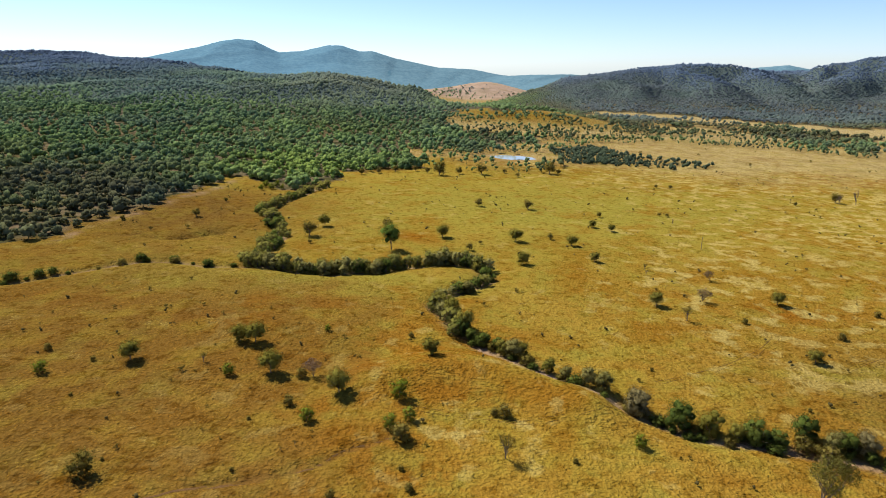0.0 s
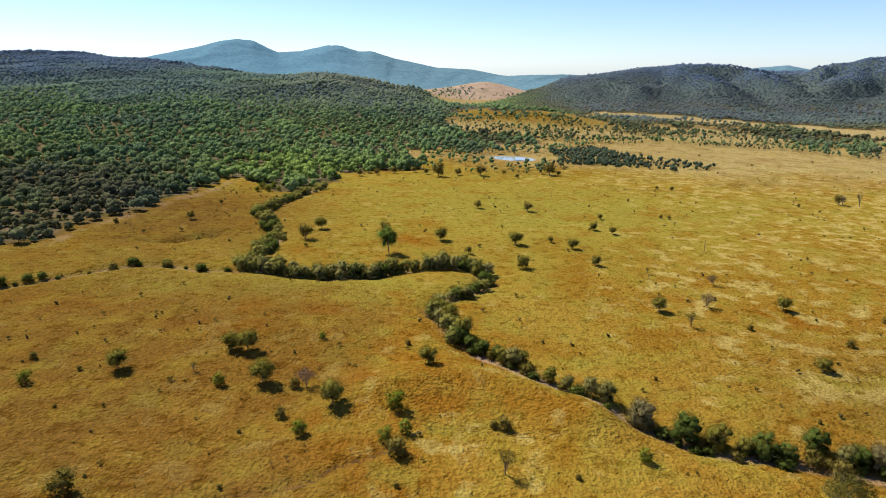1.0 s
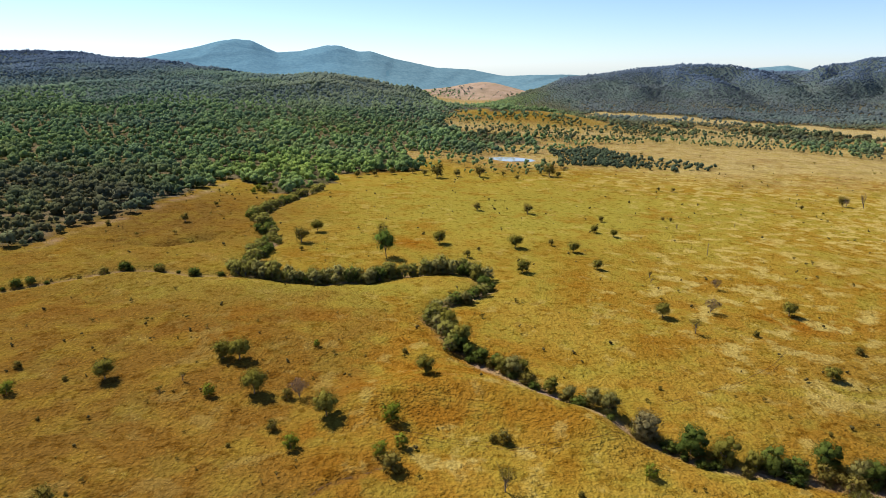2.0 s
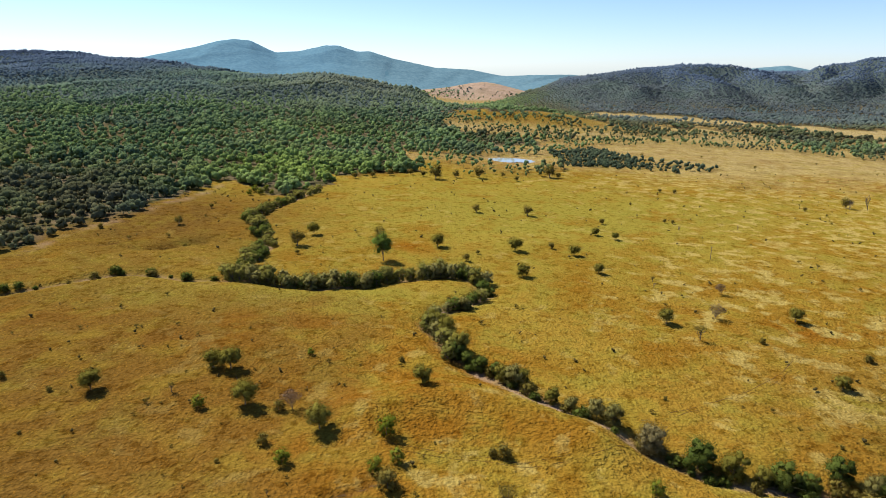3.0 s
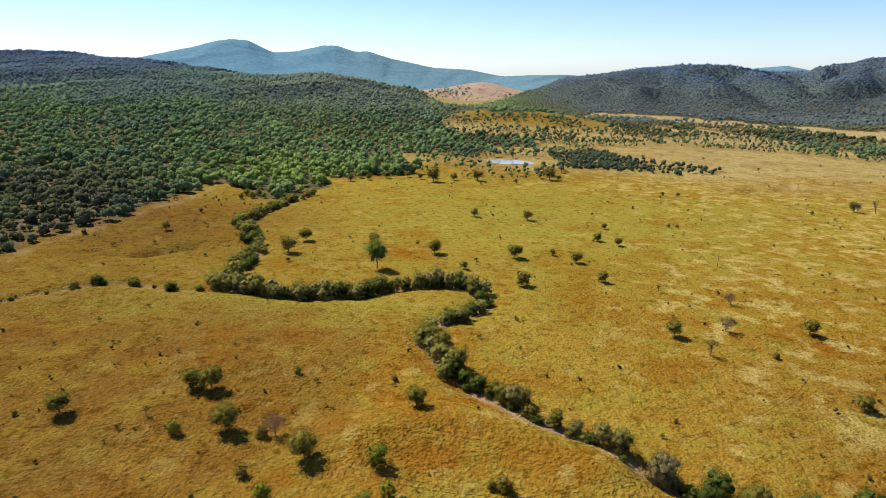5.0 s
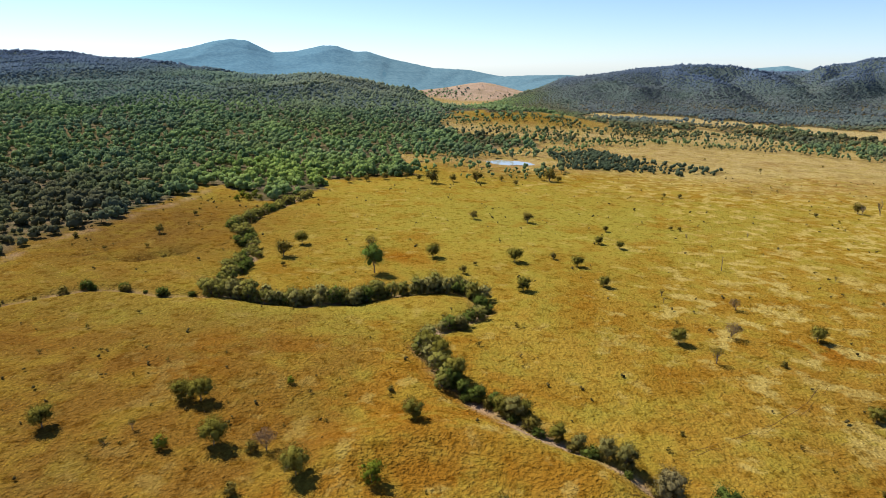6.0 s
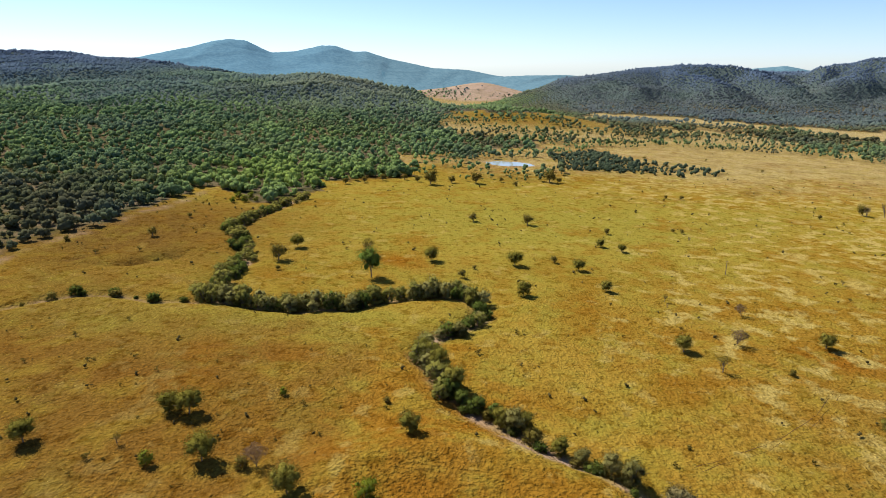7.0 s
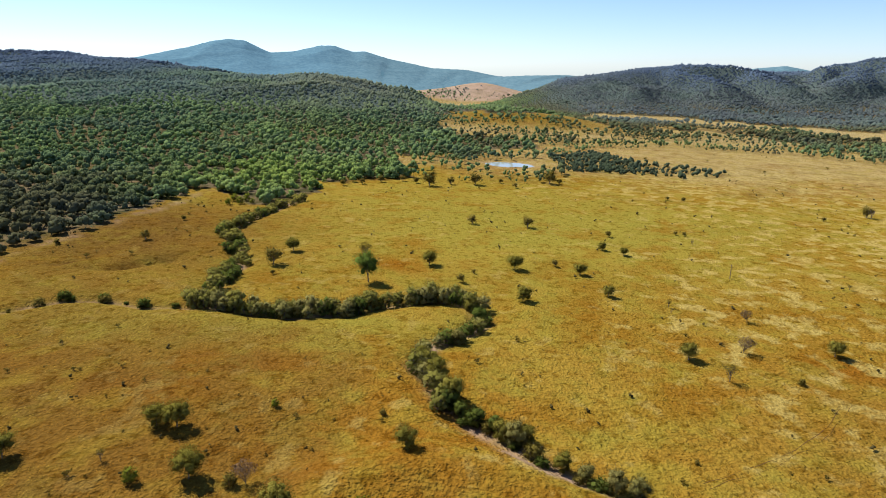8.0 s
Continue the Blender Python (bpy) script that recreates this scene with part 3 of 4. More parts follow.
for _k, _line in enumerate(TRACKS):
    for _aside in (-0.8, 0.8):
        earth_strip("track", "worn wheel rut of bare brown earth through the grass", _line, _aside, 90 + 6 * _k + 3 * int(_aside > 0), 0.075 if _aside > 0 else 0.045)


def pond_surface():
    bm = bmesh.new()
    rim = []
    for k in range(72):
        a = k / 72 * math.tau
        far = 1 + 0.14 * math.sin(2 * a + 0.6) + 0.09 * math.sin(3 * a + 2) + 0.05 * math.sin(7 * a)
        rim.append(bm.verts.new((POND[0] + POND[2] * far * math.cos(a), POND[1] + POND[3] * far * math.sin(a) - 0.38 * POND[2] * far * math.cos(a), POND[4] - 0.12)))
    bm.faces.new(rim)
    me = bpy.data.meshes.new("pond")
    bm.to_mesh(me)
    bm.free()
    me.materials.append(WATER)
    return tagged(new("water", me), "small still farm dam reflecting the pale sky", "pond", kind="structure")


pond_surface()


# ---- trees ----
def tube(path, radii, sides=6):
    """A tapered tube along a path: vertices and four-cornered faces."""
    path = np.asarray(path, float)
    ways = np.gradient(path, axis=0)
    ways /= np.linalg.norm(ways, axis=1)[:, None] + 1e-9
    side = np.cross(ways, (0.31, 0.95, 0.05))
    side /= np.linalg.norm(side, axis=1)[:, None] + 1e-9
    up = np.cross(ways, side)
    a = np.arange(sides) / sides * math.tau
    ring = side[:, None] * np.cos(a)[:, None] + up[:, None] * np.sin(a)[:, None]
    verts = (path[:, None] + ring * np.asarray(radii, float)[:, None, None]).reshape(-1, 3)
    k = np.arange(len(path) * sides).reshape(len(path), sides)
    right = np.roll(k, -1, 1)
    return verts, np.stack([k[:-1], right[:-1], right[1:], k[1:]], -1).reshape(-1, 4)


def joined(pieces):
    """Several pieces as one: their vertices, faces and whatever else each vertex carries."""
    faces, first = [], 0
    for piece in pieces:
        faces.append(piece[1] + first)
        first += len(piece[0])
    rest = [np.concatenate([piece[k] for piece in pieces]) for k in range(2, len(pieces[0]))]
    return np.concatenate([piece[0] for piece in pieces]), np.concatenate(faces), *rest


def leaves(rng, middles, reach, count, size, flat=0.8, span=(0.72, 1.16), wild=0.30):
    """Leaf sprays on the outer part of a few clumps: bent four-cornered blades, turned every way."""
    middles, reach = np.asarray(middles, float), np.asarray(reach, float)
    which = rng.choice(len(middles), count, p=reach**2 / (reach**2).sum())
    way = rng.normal(size=(count, 3))
    way /= np.linalg.norm(way, axis=1)[:, None]
    far = reach[which] * rng.uniform(*span, count)
    spot = middles[which] + way * far[:, None] * (1, 1, flat)
    spot[:, 2] = np.maximum(spot[:, 2], 0.05)
    face = way + 0.55 * rng.normal(size=(count, 3))
    u = np.cross(face, rng.normal(size=(count, 3)))
    u /= np.linalg.norm(u, axis=1)[:, None]
    v = np.cross(face, u)
    v /= np.linalg.norm(v, axis=1)[:, None]
    s = size * rng.uniform(0.6, 1.4, count)[:, None]
    corners = np.stack([spot - u * s, spot + v * s * 0.45 - u * s * 0.1, spot + u * s, spot - v * s * 0.45 + u * s * 0.1], 1)
    whole = spot - middles.mean(0) * (1, 1, 0.7)
    whole /= np.linalg.norm(whole, axis=1)[:, None]
    soft = way * 0.5 + whole * 0.62 + wild * rng.normal(size=(count, 3)) + (0, 0, 0.12)
    soft /= np.linalg.norm(soft, axis=1)[:, None]
    return corners.reshape(-1, 3), np.arange(4 * count).reshape(-1, 4), np.repeat(soft, 4, 0)


def any_turn(rng):
    """A rotation by chance."""
    q = np.linalg.qr(rng.normal(size=(3, 3)))[0]
    return q * (np.sign(np.linalg.det(q)), 1, 1)


def heart(rng, middles, reach, flat=0.8, fine=True, share=0.54):
    """The thick inner leaf mass of each clump, uneven, of 24 or of 6 four-cornered faces."""
    line = np.array([-1.0, 0.0, 1.0]) if fine else np.array([-1.0, 1.0])
    u, v = [a.ravel() for a in np.meshgrid(line, line)]
    one = np.ones(len(u))
    sides = [(one, u, v), (-one, v, u), (v, one, u), (u, -one, v), (u, v, one), (v, u, -one)]
    ball = np.concatenate([np.column_stack(s) for s in sides])
    ball /= np.linalg.norm(ball, axis=1)[:, None]
    cell = np.array([(0, 1, 4, 3), (1, 2, 5, 4), (3, 4, 7, 6), (4, 5, 8, 7)] if fine else [(0, 1, 3, 2)])
    faces = np.concatenate([cell + len(u) * k for k in range(6)])
    ball = ball @ any_turn(rng)
    pieces = []
    for middle, r in zip(middles, reach):
        turn = rng.normal(size=3)
        rough = share + 0.12 * np.sin(ball @ turn * 3 + rng.uniform(0, 6)) + 0.08 * np.sin(ball @ turn[::-1] * 7)
        spot = middle + ball * (r * rough)[:, None] * (1, 1, flat)
        spot[:, 2] = np.maximum(spot[:, 2], 0.03)
        whole = spot - np.mean(middles, 0) * (1, 1, 0.7)
        soft = ball * 0.3 + whole / np.linalg.norm(whole, axis=1)[:, None] * 0.85 + (0, 0, 0.05)
        pieces.append((spot, faces, soft / np.linalg.norm(soft, axis=1)[:, None]))
    return joined(pieces)


def tree(name, label, category, seed, high, wide, bare, leaf, count, size, limbs=7, trunk=0.16, bark=None, group="", lean=0.0, open_top=0.0, dense=True, skirt=0):
    """A tree of given height: tapered trunk with limbs, and a crown of leaf sprays in uneven clumps."""
    rng = np.random.RandomState(seed)
    root = new(name)
    fork = high * (bare + 0.08)
    bend = rng.normal(0, 0.04 * high, (5, 2)).cumsum(0) * np.linspace(0, 1, 5)[:, None]
    stem = np.column_stack([bend + np.linspace(0, lean, 5)[:, None], np.linspace(-0.35, high * 0.75, 5)])
    pieces, middles, reach = [tube(stem, np.linspace(trunk, trunk * 0.3, 5))], [], []
    for k in range(limbs):
        a = k / limbs * math.tau + rng.uniform(-0.5, 0.5)
        out = wide / 2 * rng.uniform(0.35, 0.78)
        top = high * (bare + (1 - bare) * (0.30 + 0.52 * (1 - (2 * out / wide) ** 2) + rng.uniform(-0.12, 0.1)))
        start = stem[1 + k % 3] * (1, 1, 1)
        start[2] = min(start[2], fork + 0.2 * high * rng.rand())
        end = np.array([stem[-1, 0] * 0.5 + out * math.cos(a), stem[-1, 1] * 0.5 + out * math.sin(a), top])
        mid = (start + end) / 2 + rng.normal(0, 0.05 * high, 3)
        pieces.append(tube([start, mid, end], [trunk * 0.5, trunk * 0.32, trunk * 0.1], 4))
        middles.append(end)
        reach.append(wide * rng.uniform(0.20, 0.28))
        for _ in range(2):
            twig = end + rng.normal(0, 0.13 * wide, 3) + (0, 0, 0.08 * high)
            pieces.append(tube([mid, (mid + twig) / 2 + rng.normal(0, 0.02 * high, 3), twig], [trunk * 0.22, trunk * 0.15, trunk * 0.05], 3))
    middles.append(np.array([stem[-1, 0], stem[-1, 1], high * (0.80 - open_top)]))
    reach.append(wide * 0.27)
    middles.append(np.array([stem[-1, 0] * 0.6, stem[-1, 1] * 0.6, high * (0.45 + bare * 0.45)]))
    reach.append(wide * 0.30)
    if dense:
        for k in range(5):
            a = k / 5 * math.tau + rng.uniform(-0.4, 0.4)
            out = wide * rng.uniform(0.18, 0.34)
            middles.append(np.array([out * math.cos(a), out * math.sin(a), high * (bare + (1 - bare) * rng.uniform(0.18, 0.55))]))
            reach.append(wide * rng.uniform(0.19, 0.26))
        for k in range(skirt):
            a = (k + 0.5) / skirt * math.tau + rng.uniform(-0.4, 0.4)
            out = wide * rng.uniform(0.24, 0.36)
            middles.append(np.array([out * math.cos(a), out * math.sin(a), high * (bare + rng.uniform(0.13, 0.26))]))
            reach.append(wide * rng.uniform(0.17, 0.22))
    if not dense:
        reach = [0.62 * r for r in reach]
    verts, faces = joined(pieces)
    part("trunk", mesh_of(name + "_trunk", verts, faces, bark or BARK), root)
    if count:
        verts, faces, normals = joined([leaves(rng, middles, reach, count, size, 0.95)] + ([heart(rng, middles, reach, 0.95, fine=count > 2000, share=0.50)] if dense else []))
        verts[:, 2] *= high / np.percentile(verts[:, 2], 99.5)
        verts[:, :2] *= wide * 0.5 / np.percentile(np.hypot(verts[:, 0], verts[:, 1]), 97)
        part("crown", mesh_of(name + "_crown", verts, faces, leaf, None, normals), root)
    root["high"] = high
    return tagged(root, label, category, group)


def kinds(count, *args, **more):
    return [tree(*args[:3], args[3] + 7 * k, *args[4:], **more) for k in range(count)]


G = "trees on the pasture"
round_tree = kinds(3, "paddock_tree", "olive-green spreading gum tree standing alone on dry pasture", "tree", 100, 6.0, 6.6, 0.17, OLIVE, 3900, 0.14, group=G)
small_tree = kinds(3, "small_paddock_tree", "small round olive tree on open green pasture", "tree", 200, 4.5, 4.9, 0.18, BROWN_GREEN, 1400, 0.15, group=G)
thin_tree = kinds(3, "thin_paddock_tree", "thin brownish tree with sparse leaves on dry grass", "tree", 300, 5.5, 4.2, 0.30, BROWN_GREEN, 900, 0.12, limbs=9, group=G, dense=False)
twiggy_shrub = kinds(2, "twiggy_shrub", "leafless pinkish-grey twiggy shrub on dry grass", "shrub", 350, 4.0, 4.6, 0.12, TWIGS, 1500, 0.10, limbs=11, trunk=0.09, bark=DEAD_WOOD, group=G, dense=False)
dead_tree = kinds(3, "dead_tree", "leafless bleached dead tree in the pasture", "tree", 400, 6.0, 4.4, 0.30, GREY_GREEN, 0, 0.2, limbs=10, trunk=0.14, bark=DEAD_WOOD, group=G)
bright_shrub = kinds(2, "green_shrub", "fresh green leafy shrub among tussock grass", "shrub", 500, 3.6, 3.8, 0.05, BRIGHT, 1500, 0.11, limbs=6, trunk=0.08, skirt=4, group="shrubs on the pasture")
dark_shrub = kinds(3, "dark_shrub", "low dark brownish-green shrub among tussock grass", "shrub", 600, 2.6, 2.9, 0.02, BROWN_GREEN, 1000, 0.11, limbs=6, trunk=0.06, skirt=4, group="shrubs on the pasture")
shore_bush = kinds(2, "creek_bush", "dense dark green bush beside the side creek", "shrub", 700, 3.4, 5.2, 0.02, DARK_GREEN, 1000, 0.21, limbs=7, trunk=0.09, skirt=4, group="creek bushes")
tall_tree = kinds(1, "tall_gum_tree", "tall green gum tree with bare trunk beside the creek", "tree", 800, 14.0, 12.0, 0.27, MID_GREEN, 6000, 0.22, limbs=9, trunk=0.26)
near_tree = kinds(1, "large_gum_tree", "large green gum tree with open spreading crown", "tree", 850, 12.0, 10.5, 0.22, ROW_OLIVE, 4600, 0.17, limbs=12, trunk=0.24, dense=False)
C = "trees along the creek"
pale_creek_tree = kinds(2, "pale_creek_tree", "pale grey-green creek tree with bushy crown", "tree", 900, 7.0, 6.2, 0.03, GREY_GREEN, 4000, 0.150, limbs=10, group=C, skirt=7)
bare_creek_tree = kinds(2, "bare_creek_tree", "pale straw-grey round twiggy tree on the creek bank", "tree", 950, 7.0, 6.6, 0.02, PALE_TWIGS, 4200, 0.16, limbs=10, group=C, skirt=7, bark=DEAD_WOOD)
dark_creek_tree = kinds(3, "dark_creek_tree", "dark green dense tree growing in the creek bed", "tree", 1000, 6.5, 7.4, 0.0, DARK_GREEN, 3900, 0.150, limbs=10, group=C, skirt=7)
olive_creek_tree = kinds(3, "olive_creek_tree", "olive-green leafy tree on the creek bank", "tree", 1100, 7.0, 6.6, 0.02, OLIVE, 3900, 0.150, limbs=10, group=C, skirt=7)
pale_row_tree = kinds(2, "pale_creek_tree", "pale grey-green slender tree in the creek's tree row", "tree", 1200, 7.0, 6.4, 0.02, ROW_PALE, 900, 0.20, limbs=10, group=C, skirt=7)
dark_row_tree = kinds(2, "dark_creek_tree", "dark green leafy tree in the creek's tree row", "tree", 1300, 6.5, 6.6, 0.0, DARK_GREEN, 900, 0.20, limbs=10, group=C, skirt=7)
olive_row_tree = kinds(3, "olive_creek_tree", "olive-green leafy tree in the creek's tree row", "tree", 1400, 7.0, 6.6, 0.0, ROW_OLIVE, 900, 0.20, limbs=10, group=C, skirt=7)
tiny_shrub = kinds(4, "low_shrub", "tiny dark low shrub on the open pasture", "shrub", 1500, 1.0, 1.3, 0.0, BROWN_GREEN, 70, 0.14, limbs=3, trunk=0.03, group="shrubs on the pasture", dense=False)
chance = random.Random(5)
used = set()


def put(kind, x, y, high, spread=1.0):
    """Stand one tree of a kind on the ground."""
    fresh = [one for one in kind if one.name not in used]
    model = fresh[0] if fresh else kind[chance.randrange(len(kind))]
    s = high / model["high"]
    m = pose(x, y, float(land(x, y)) - 0.08, 0, 0, chance.uniform(0, 360)) @ Matrix.Diagonal((s * spread, s * spread, s, 1))
    if model.name in used:
        return copy_thing(model, m)
    used.add(model.name)
    model.matrix_basis = m
    return model


put(round_tree, -84.7, 156.3, 5.7)
put(round_tree, -58.6, 168.1, 5.3)
put(round_tree, -54.0, 167.5, 6.4)
put(round_tree, -45.6, 151.6, 6.3)
put(round_tree, -25.8, 141.0, 6.1)
put(round_tree, -3.3, 159.5, 5.9)
put(round_tree, 77.2, 214.5, 5.9)
put(round_tree, 123.5, 218.9, 5.7)
put(round_tree, 110.5, 170.9, 5.1)
put(round_tree, 33.9, 256.5, 6.5)
put(round_tree, 35.1, 293.6, 6.2)
put(round_tree, 61.3, 289.6, 5.0)
put(round_tree, 66.1, 263.7, 5.2)
put(round_tree, 79.9, 328.7, 5.0)
put(round_tree, 88.1, 321.4, 4.3)
put(round_tree, -0.3, 294.2, 6.2)
put(round_tree, -59.1, 307.5, 6.4)
put(small_tree, 264.1, 417.8, 7.6)
put(small_tree, 52.7, 299.5, 3.4)
put(small_tree, 89.5, 353.7, 3.3)
put(small_tree, 50.3, 367.1, 3.8)
put(small_tree, 56.9, 478.8, 5.2)
put(small_tree, 84.6, 500.4, 6.0)
put(small_tree, 91.6, 499.3, 5.5)
put(small_tree, -62.9, 288.4, 4.7)
put(small_tree, -60.2, 276.0, 2.7)
put(small_tree, 12.0, 273.8, 4.8)
put(small_tree, 17.4, 285.0, 2.5)
put(small_tree, 21.6, 370.6, 3.1)
put(small_tree, 153.6, 451.4, 3.7)
put(small_tree, 162.8, 447.5, 4.1)
put(small_tree, 229.7, 404.3, 3.8)
put(small_tree, -48.1, 473.7, 6.0)
put(small_tree, -36.3, 481.5, 6.6)
put(small_tree, -21.4, 487.0, 6.0)
put(small_tree, -2.6, 475.5, 6.4)
put(small_tree, -60.3, 465.6, 5.9)
put(small_tree, -11.7, 482.4, 6.1)
put(small_tree, 29.5, 483.1, 5.3)
put(small_tree, 48.2, 492.3, 4.9)
put(small_tree, 12.2, 482.9, 3.5)
put(small_tree, 127.3, 363.8, 3.1)
put(small_tree, 131.3, 361.6, 3.4)
put(small_tree, -122.3, 350.8, 3.6)
put(small_tree, -126.7, 317.1, 2.7)
put(twiggy_shrub, 96.0, 219.9, 5.4)
put(thin_tree, 83.6, 201.4, 5.4)
put(twiggy_shrub, 108.7, 244.5, 4.2)
put(thin_tree, 165.3, 278.3, 2.4)
put(thin_tree, 13.3, 116.6, 5.8)
put(thin_tree, 85.5, 255.2, 2.8)
put(thin_tree, -26.7, 298.1, 7.4)
put(thin_tree, -34.6, 117.8, 2.6)
put(thin_tree, -64.8, 155.9, 2.5)
put(thin_tree, -32.0, 119.6, 2.9)
put(twiggy_shrub, -33.9, 149.9, 3.7)
put(dead_tree, 277.4, 416.4, 10.8)
put(dead_tree, 264.0, 413.8, 6.9)
put(dead_tree, 128.4, 343.9, 3.6)
put(dead_tree, 84.0, 248.6, 2.2)
put(dead_tree, 164.1, 352.9, 2.7)
put(bright_shrub, -104.2, 148.2, 3.8)
put(bright_shrub, -56.2, 150.0, 3.6)
put(bright_shrub, -31.4, 129.0, 3.9)
put(bright_shrub, -10.8, 139.2, 4.8)
put(bright_shrub, 44.0, 123.2, 3.6)
put(bright_shrub, -12.1, 126.6, 3.6)
put(bright_shrub, -7.6, 130.1, 3.4)
put(bright_shrub, -34.8, 176.8, 2.2)
put(bright_shrub, -115.5, 397.3, 4.0)
put(bright_shrub, -114.8, 406.9, 4.9)
put(bright_shrub, -109.5, 400.7, 4.4)
put(bright_shrub, -108.2, 408.3, 4.5)
put(bright_shrub, -103.3, 401.9, 3.7)
put(dark_shrub, -9.2, 122.3, 4.7)
put(dark_shrub, -37.1, 149.7, 3.0)
put(dark_shrub, -37.3, 136.0, 2.8)
put(dark_shrub, -71.9, 108.0, 5.0)
put(dark_shrub, -9.5, 175.2, 1.5)
put(dark_shrub, 12.3, 134.0, 1.9)
put(dark_shrub, 14.7, 133.5, 1.9)
put(dark_shrub, -6.5, 105.1, 1.7)
put(dark_shrub, -21.6, 102.5, 1.9)
put(dark_shrub, -42.8, 110.5, 1.1)
put(dark_shrub, -109.8, 161.2, 2.0)
put(dark_shrub, -94.3, 155.5, 1.3)
put(dark_shrub, 103.2, 200.7, 1.9)
put(dark_shrub, 129.1, 188.4, 1.6)
put(dark_shrub, 59.2, 162.8, 1.1)
put(dark_shrub, 92.7, 142.1, 1.1)
put(dark_shrub, 28.2, 116.0, 1.2)
put(dark_shrub, -8.5, 111.6, 1.1)
put(dark_shrub, -90.6, 137.9, 0.9)
put(dark_shrub, -158.2, 304.6, 2.3)
put(dark_shrub, 153.8, 208.6, 2.1)
put(dark_shrub, -70.3, 113.1, 0.8)
put(dark_shrub, -45.0, 129.8, 0.9)
put(shore_bush, -123.0, 246.4, 3.6)
put(shore_bush, -109.5, 246.0, 3.1)
put(shore_bush, -94.2, 241.5, 3.8)
put(shore_bush, -147.0, 226.9, 3.1)
put(shore_bush, -157.5, 218.5, 4.3)
put(shore_bush, -150.6, 224.0, 2.8)
put(tall_tree, -22.9, 270.3, 12.0)
put(near_tree, 73.3, 104.5, 12.1)
# trees that stand in the creek
put(bare_creek_tree, 95.4, 124.5, 6.3)
put(bare_creek_tree, 48.7, 139.8, 7.6)
put(pale_creek_tree, 41.5, 148.0, 6.0)
put(pale_creek_tree, 38.3, 150.6, 5.4)
put(pale_creek_tree, 33.2, 155.2, 5.9)
put(pale_creek_tree, 20.6, 167.8, 7.6, 1.15)
put(pale_creek_tree, 89.5, 126.4, 6.9)
put(pale_creek_tree, 9.5, 218.0, 6.0)
put(dark_creek_tree, 56.7, 134.6, 7.1)
put(dark_creek_tree, 85.2, 130.6, 5.7)
put(dark_creek_tree, 72.5, 128.9, 6.1)
put(dark_creek_tree, 77.2, 127.8, 4.7)
put(dark_creek_tree, 92.3, 125.7, 5.3)
put(dark_creek_tree, 16.3, 173.9, 4.3)
put(olive_creek_tree, 17.6, 169.6, 5.2)
put(olive_creek_tree, 23.2, 168.9, 4.8, 1.1)
put(dark_creek_tree, 12.2, 176.6, 5.1)
put(dark_creek_tree, 8.9, 179.8, 4.8)
put(dark_creek_tree, 5.5, 182.8, 6.0)
put(dark_creek_tree, 17.6, 239.4, 7.6)
put(olive_creek_tree, 62.9, 131.4, 6.9)
put(olive_creek_tree, 68.1, 129.4, 4.9)
put(olive_creek_tree, 28.8, 158.5, 6.3)
put(olive_creek_tree, 6.4, 185.1, 7.4)
put(olive_creek_tree, 3.0, 195.7, 7.3)
put(olive_creek_tree, -1.8, 204.2, 6.7)
put(olive_creek_tree, 1.2, 200.8, 6.6)
put(olive_creek_tree, 14.2, 247.6, 7.1)

# the rest of the creek's trees, on both banks
def creek_row(line, start, step, kinds_there, low, high, aside=2.2, spread=1.14):
    along = np.concatenate([[0], np.cumsum([math.dist(a, b) for a, b in zip(line[:-1], line[1:])])])
    s = start
    while s < along[-1]:
        x, y = np.interp(s, along, [p[0] for p in line]), np.interp(s, along, [p[1] for p in line])
        put(chance.choice(kinds_there), x + chance.uniform(-aside, aside), y + chance.uniform(-aside, aside), chance.uniform(low, high), spread)
        s += step * chance.uniform(0.6, 1.4)


creek_row(CREEK[14:22], 0, 3.0, [olive_row_tree, pale_row_tree, dark_row_tree], 4.0, 7.0)
creek_row(CREEK[20:29], 0, 1.5, [olive_row_tree, olive_row_tree, pale_row_tree, pale_row_tree, dark_row_tree], 5.8, 9.0, 2.8, 0.84)
creek_row(CREEK[28:], 0, 2.0, [dark_row_tree, olive_row_tree, olive_row_tree], 3.8, 7.2, 4.0)
creek_row(CREEK[:9], 3, 4.2, [dark_shrub, shore_bush, dark_creek_tree], 2.0, 3.8, 2.2)
creek_row(CREEK[8:15], 3, 6, [dark_shrub, shore_bush], 1.5, 2.8, 2.0)
creek_row(SIDE_CREEK, 4, 9, [dark_shrub, shore_bush], 1.0, 2.2, 1.5)

# low shrubs scattered over the pasture
for _ in range(170):
    x, y = chance.uniform(-170, 260), 105 + 330 * chance.random() ** 1.2
    if abs(x) < 0.75 * y and float(wooded(x, y)) < 0.1 and float(to_line(np.array(x), np.array(y), CREEK)[0]) > 6:
        put(tiny_shrub, x, y, chance.uniform(0.5, 1.4))
for _ in range(70):
    x, y = chance.uniform(-125, 15), chance.uniform(100, 230)
    if float(to_line(np.array(x), np.array(y), CREEK)[0]) > 6:
        put(tiny_shrub, x, y, chance.uniform(0.4, 1.3))

for _ in range(40):
    x, y = chance.uniform(-165, -80), chance.uniform(270, 420)
    if float(wooded(x, y)) < 0.1:
        put(tiny_shrub, x, y, chance.uniform(0.8, 2.2))
for _ in range(45):
    x, y = chance.uniform(60, 420), chance.uniform(430, 720)
    if float(wooded(x, y)) < 0.1:
        put(tiny_shrub, x, y, chance.uniform(1.2, 2.8))


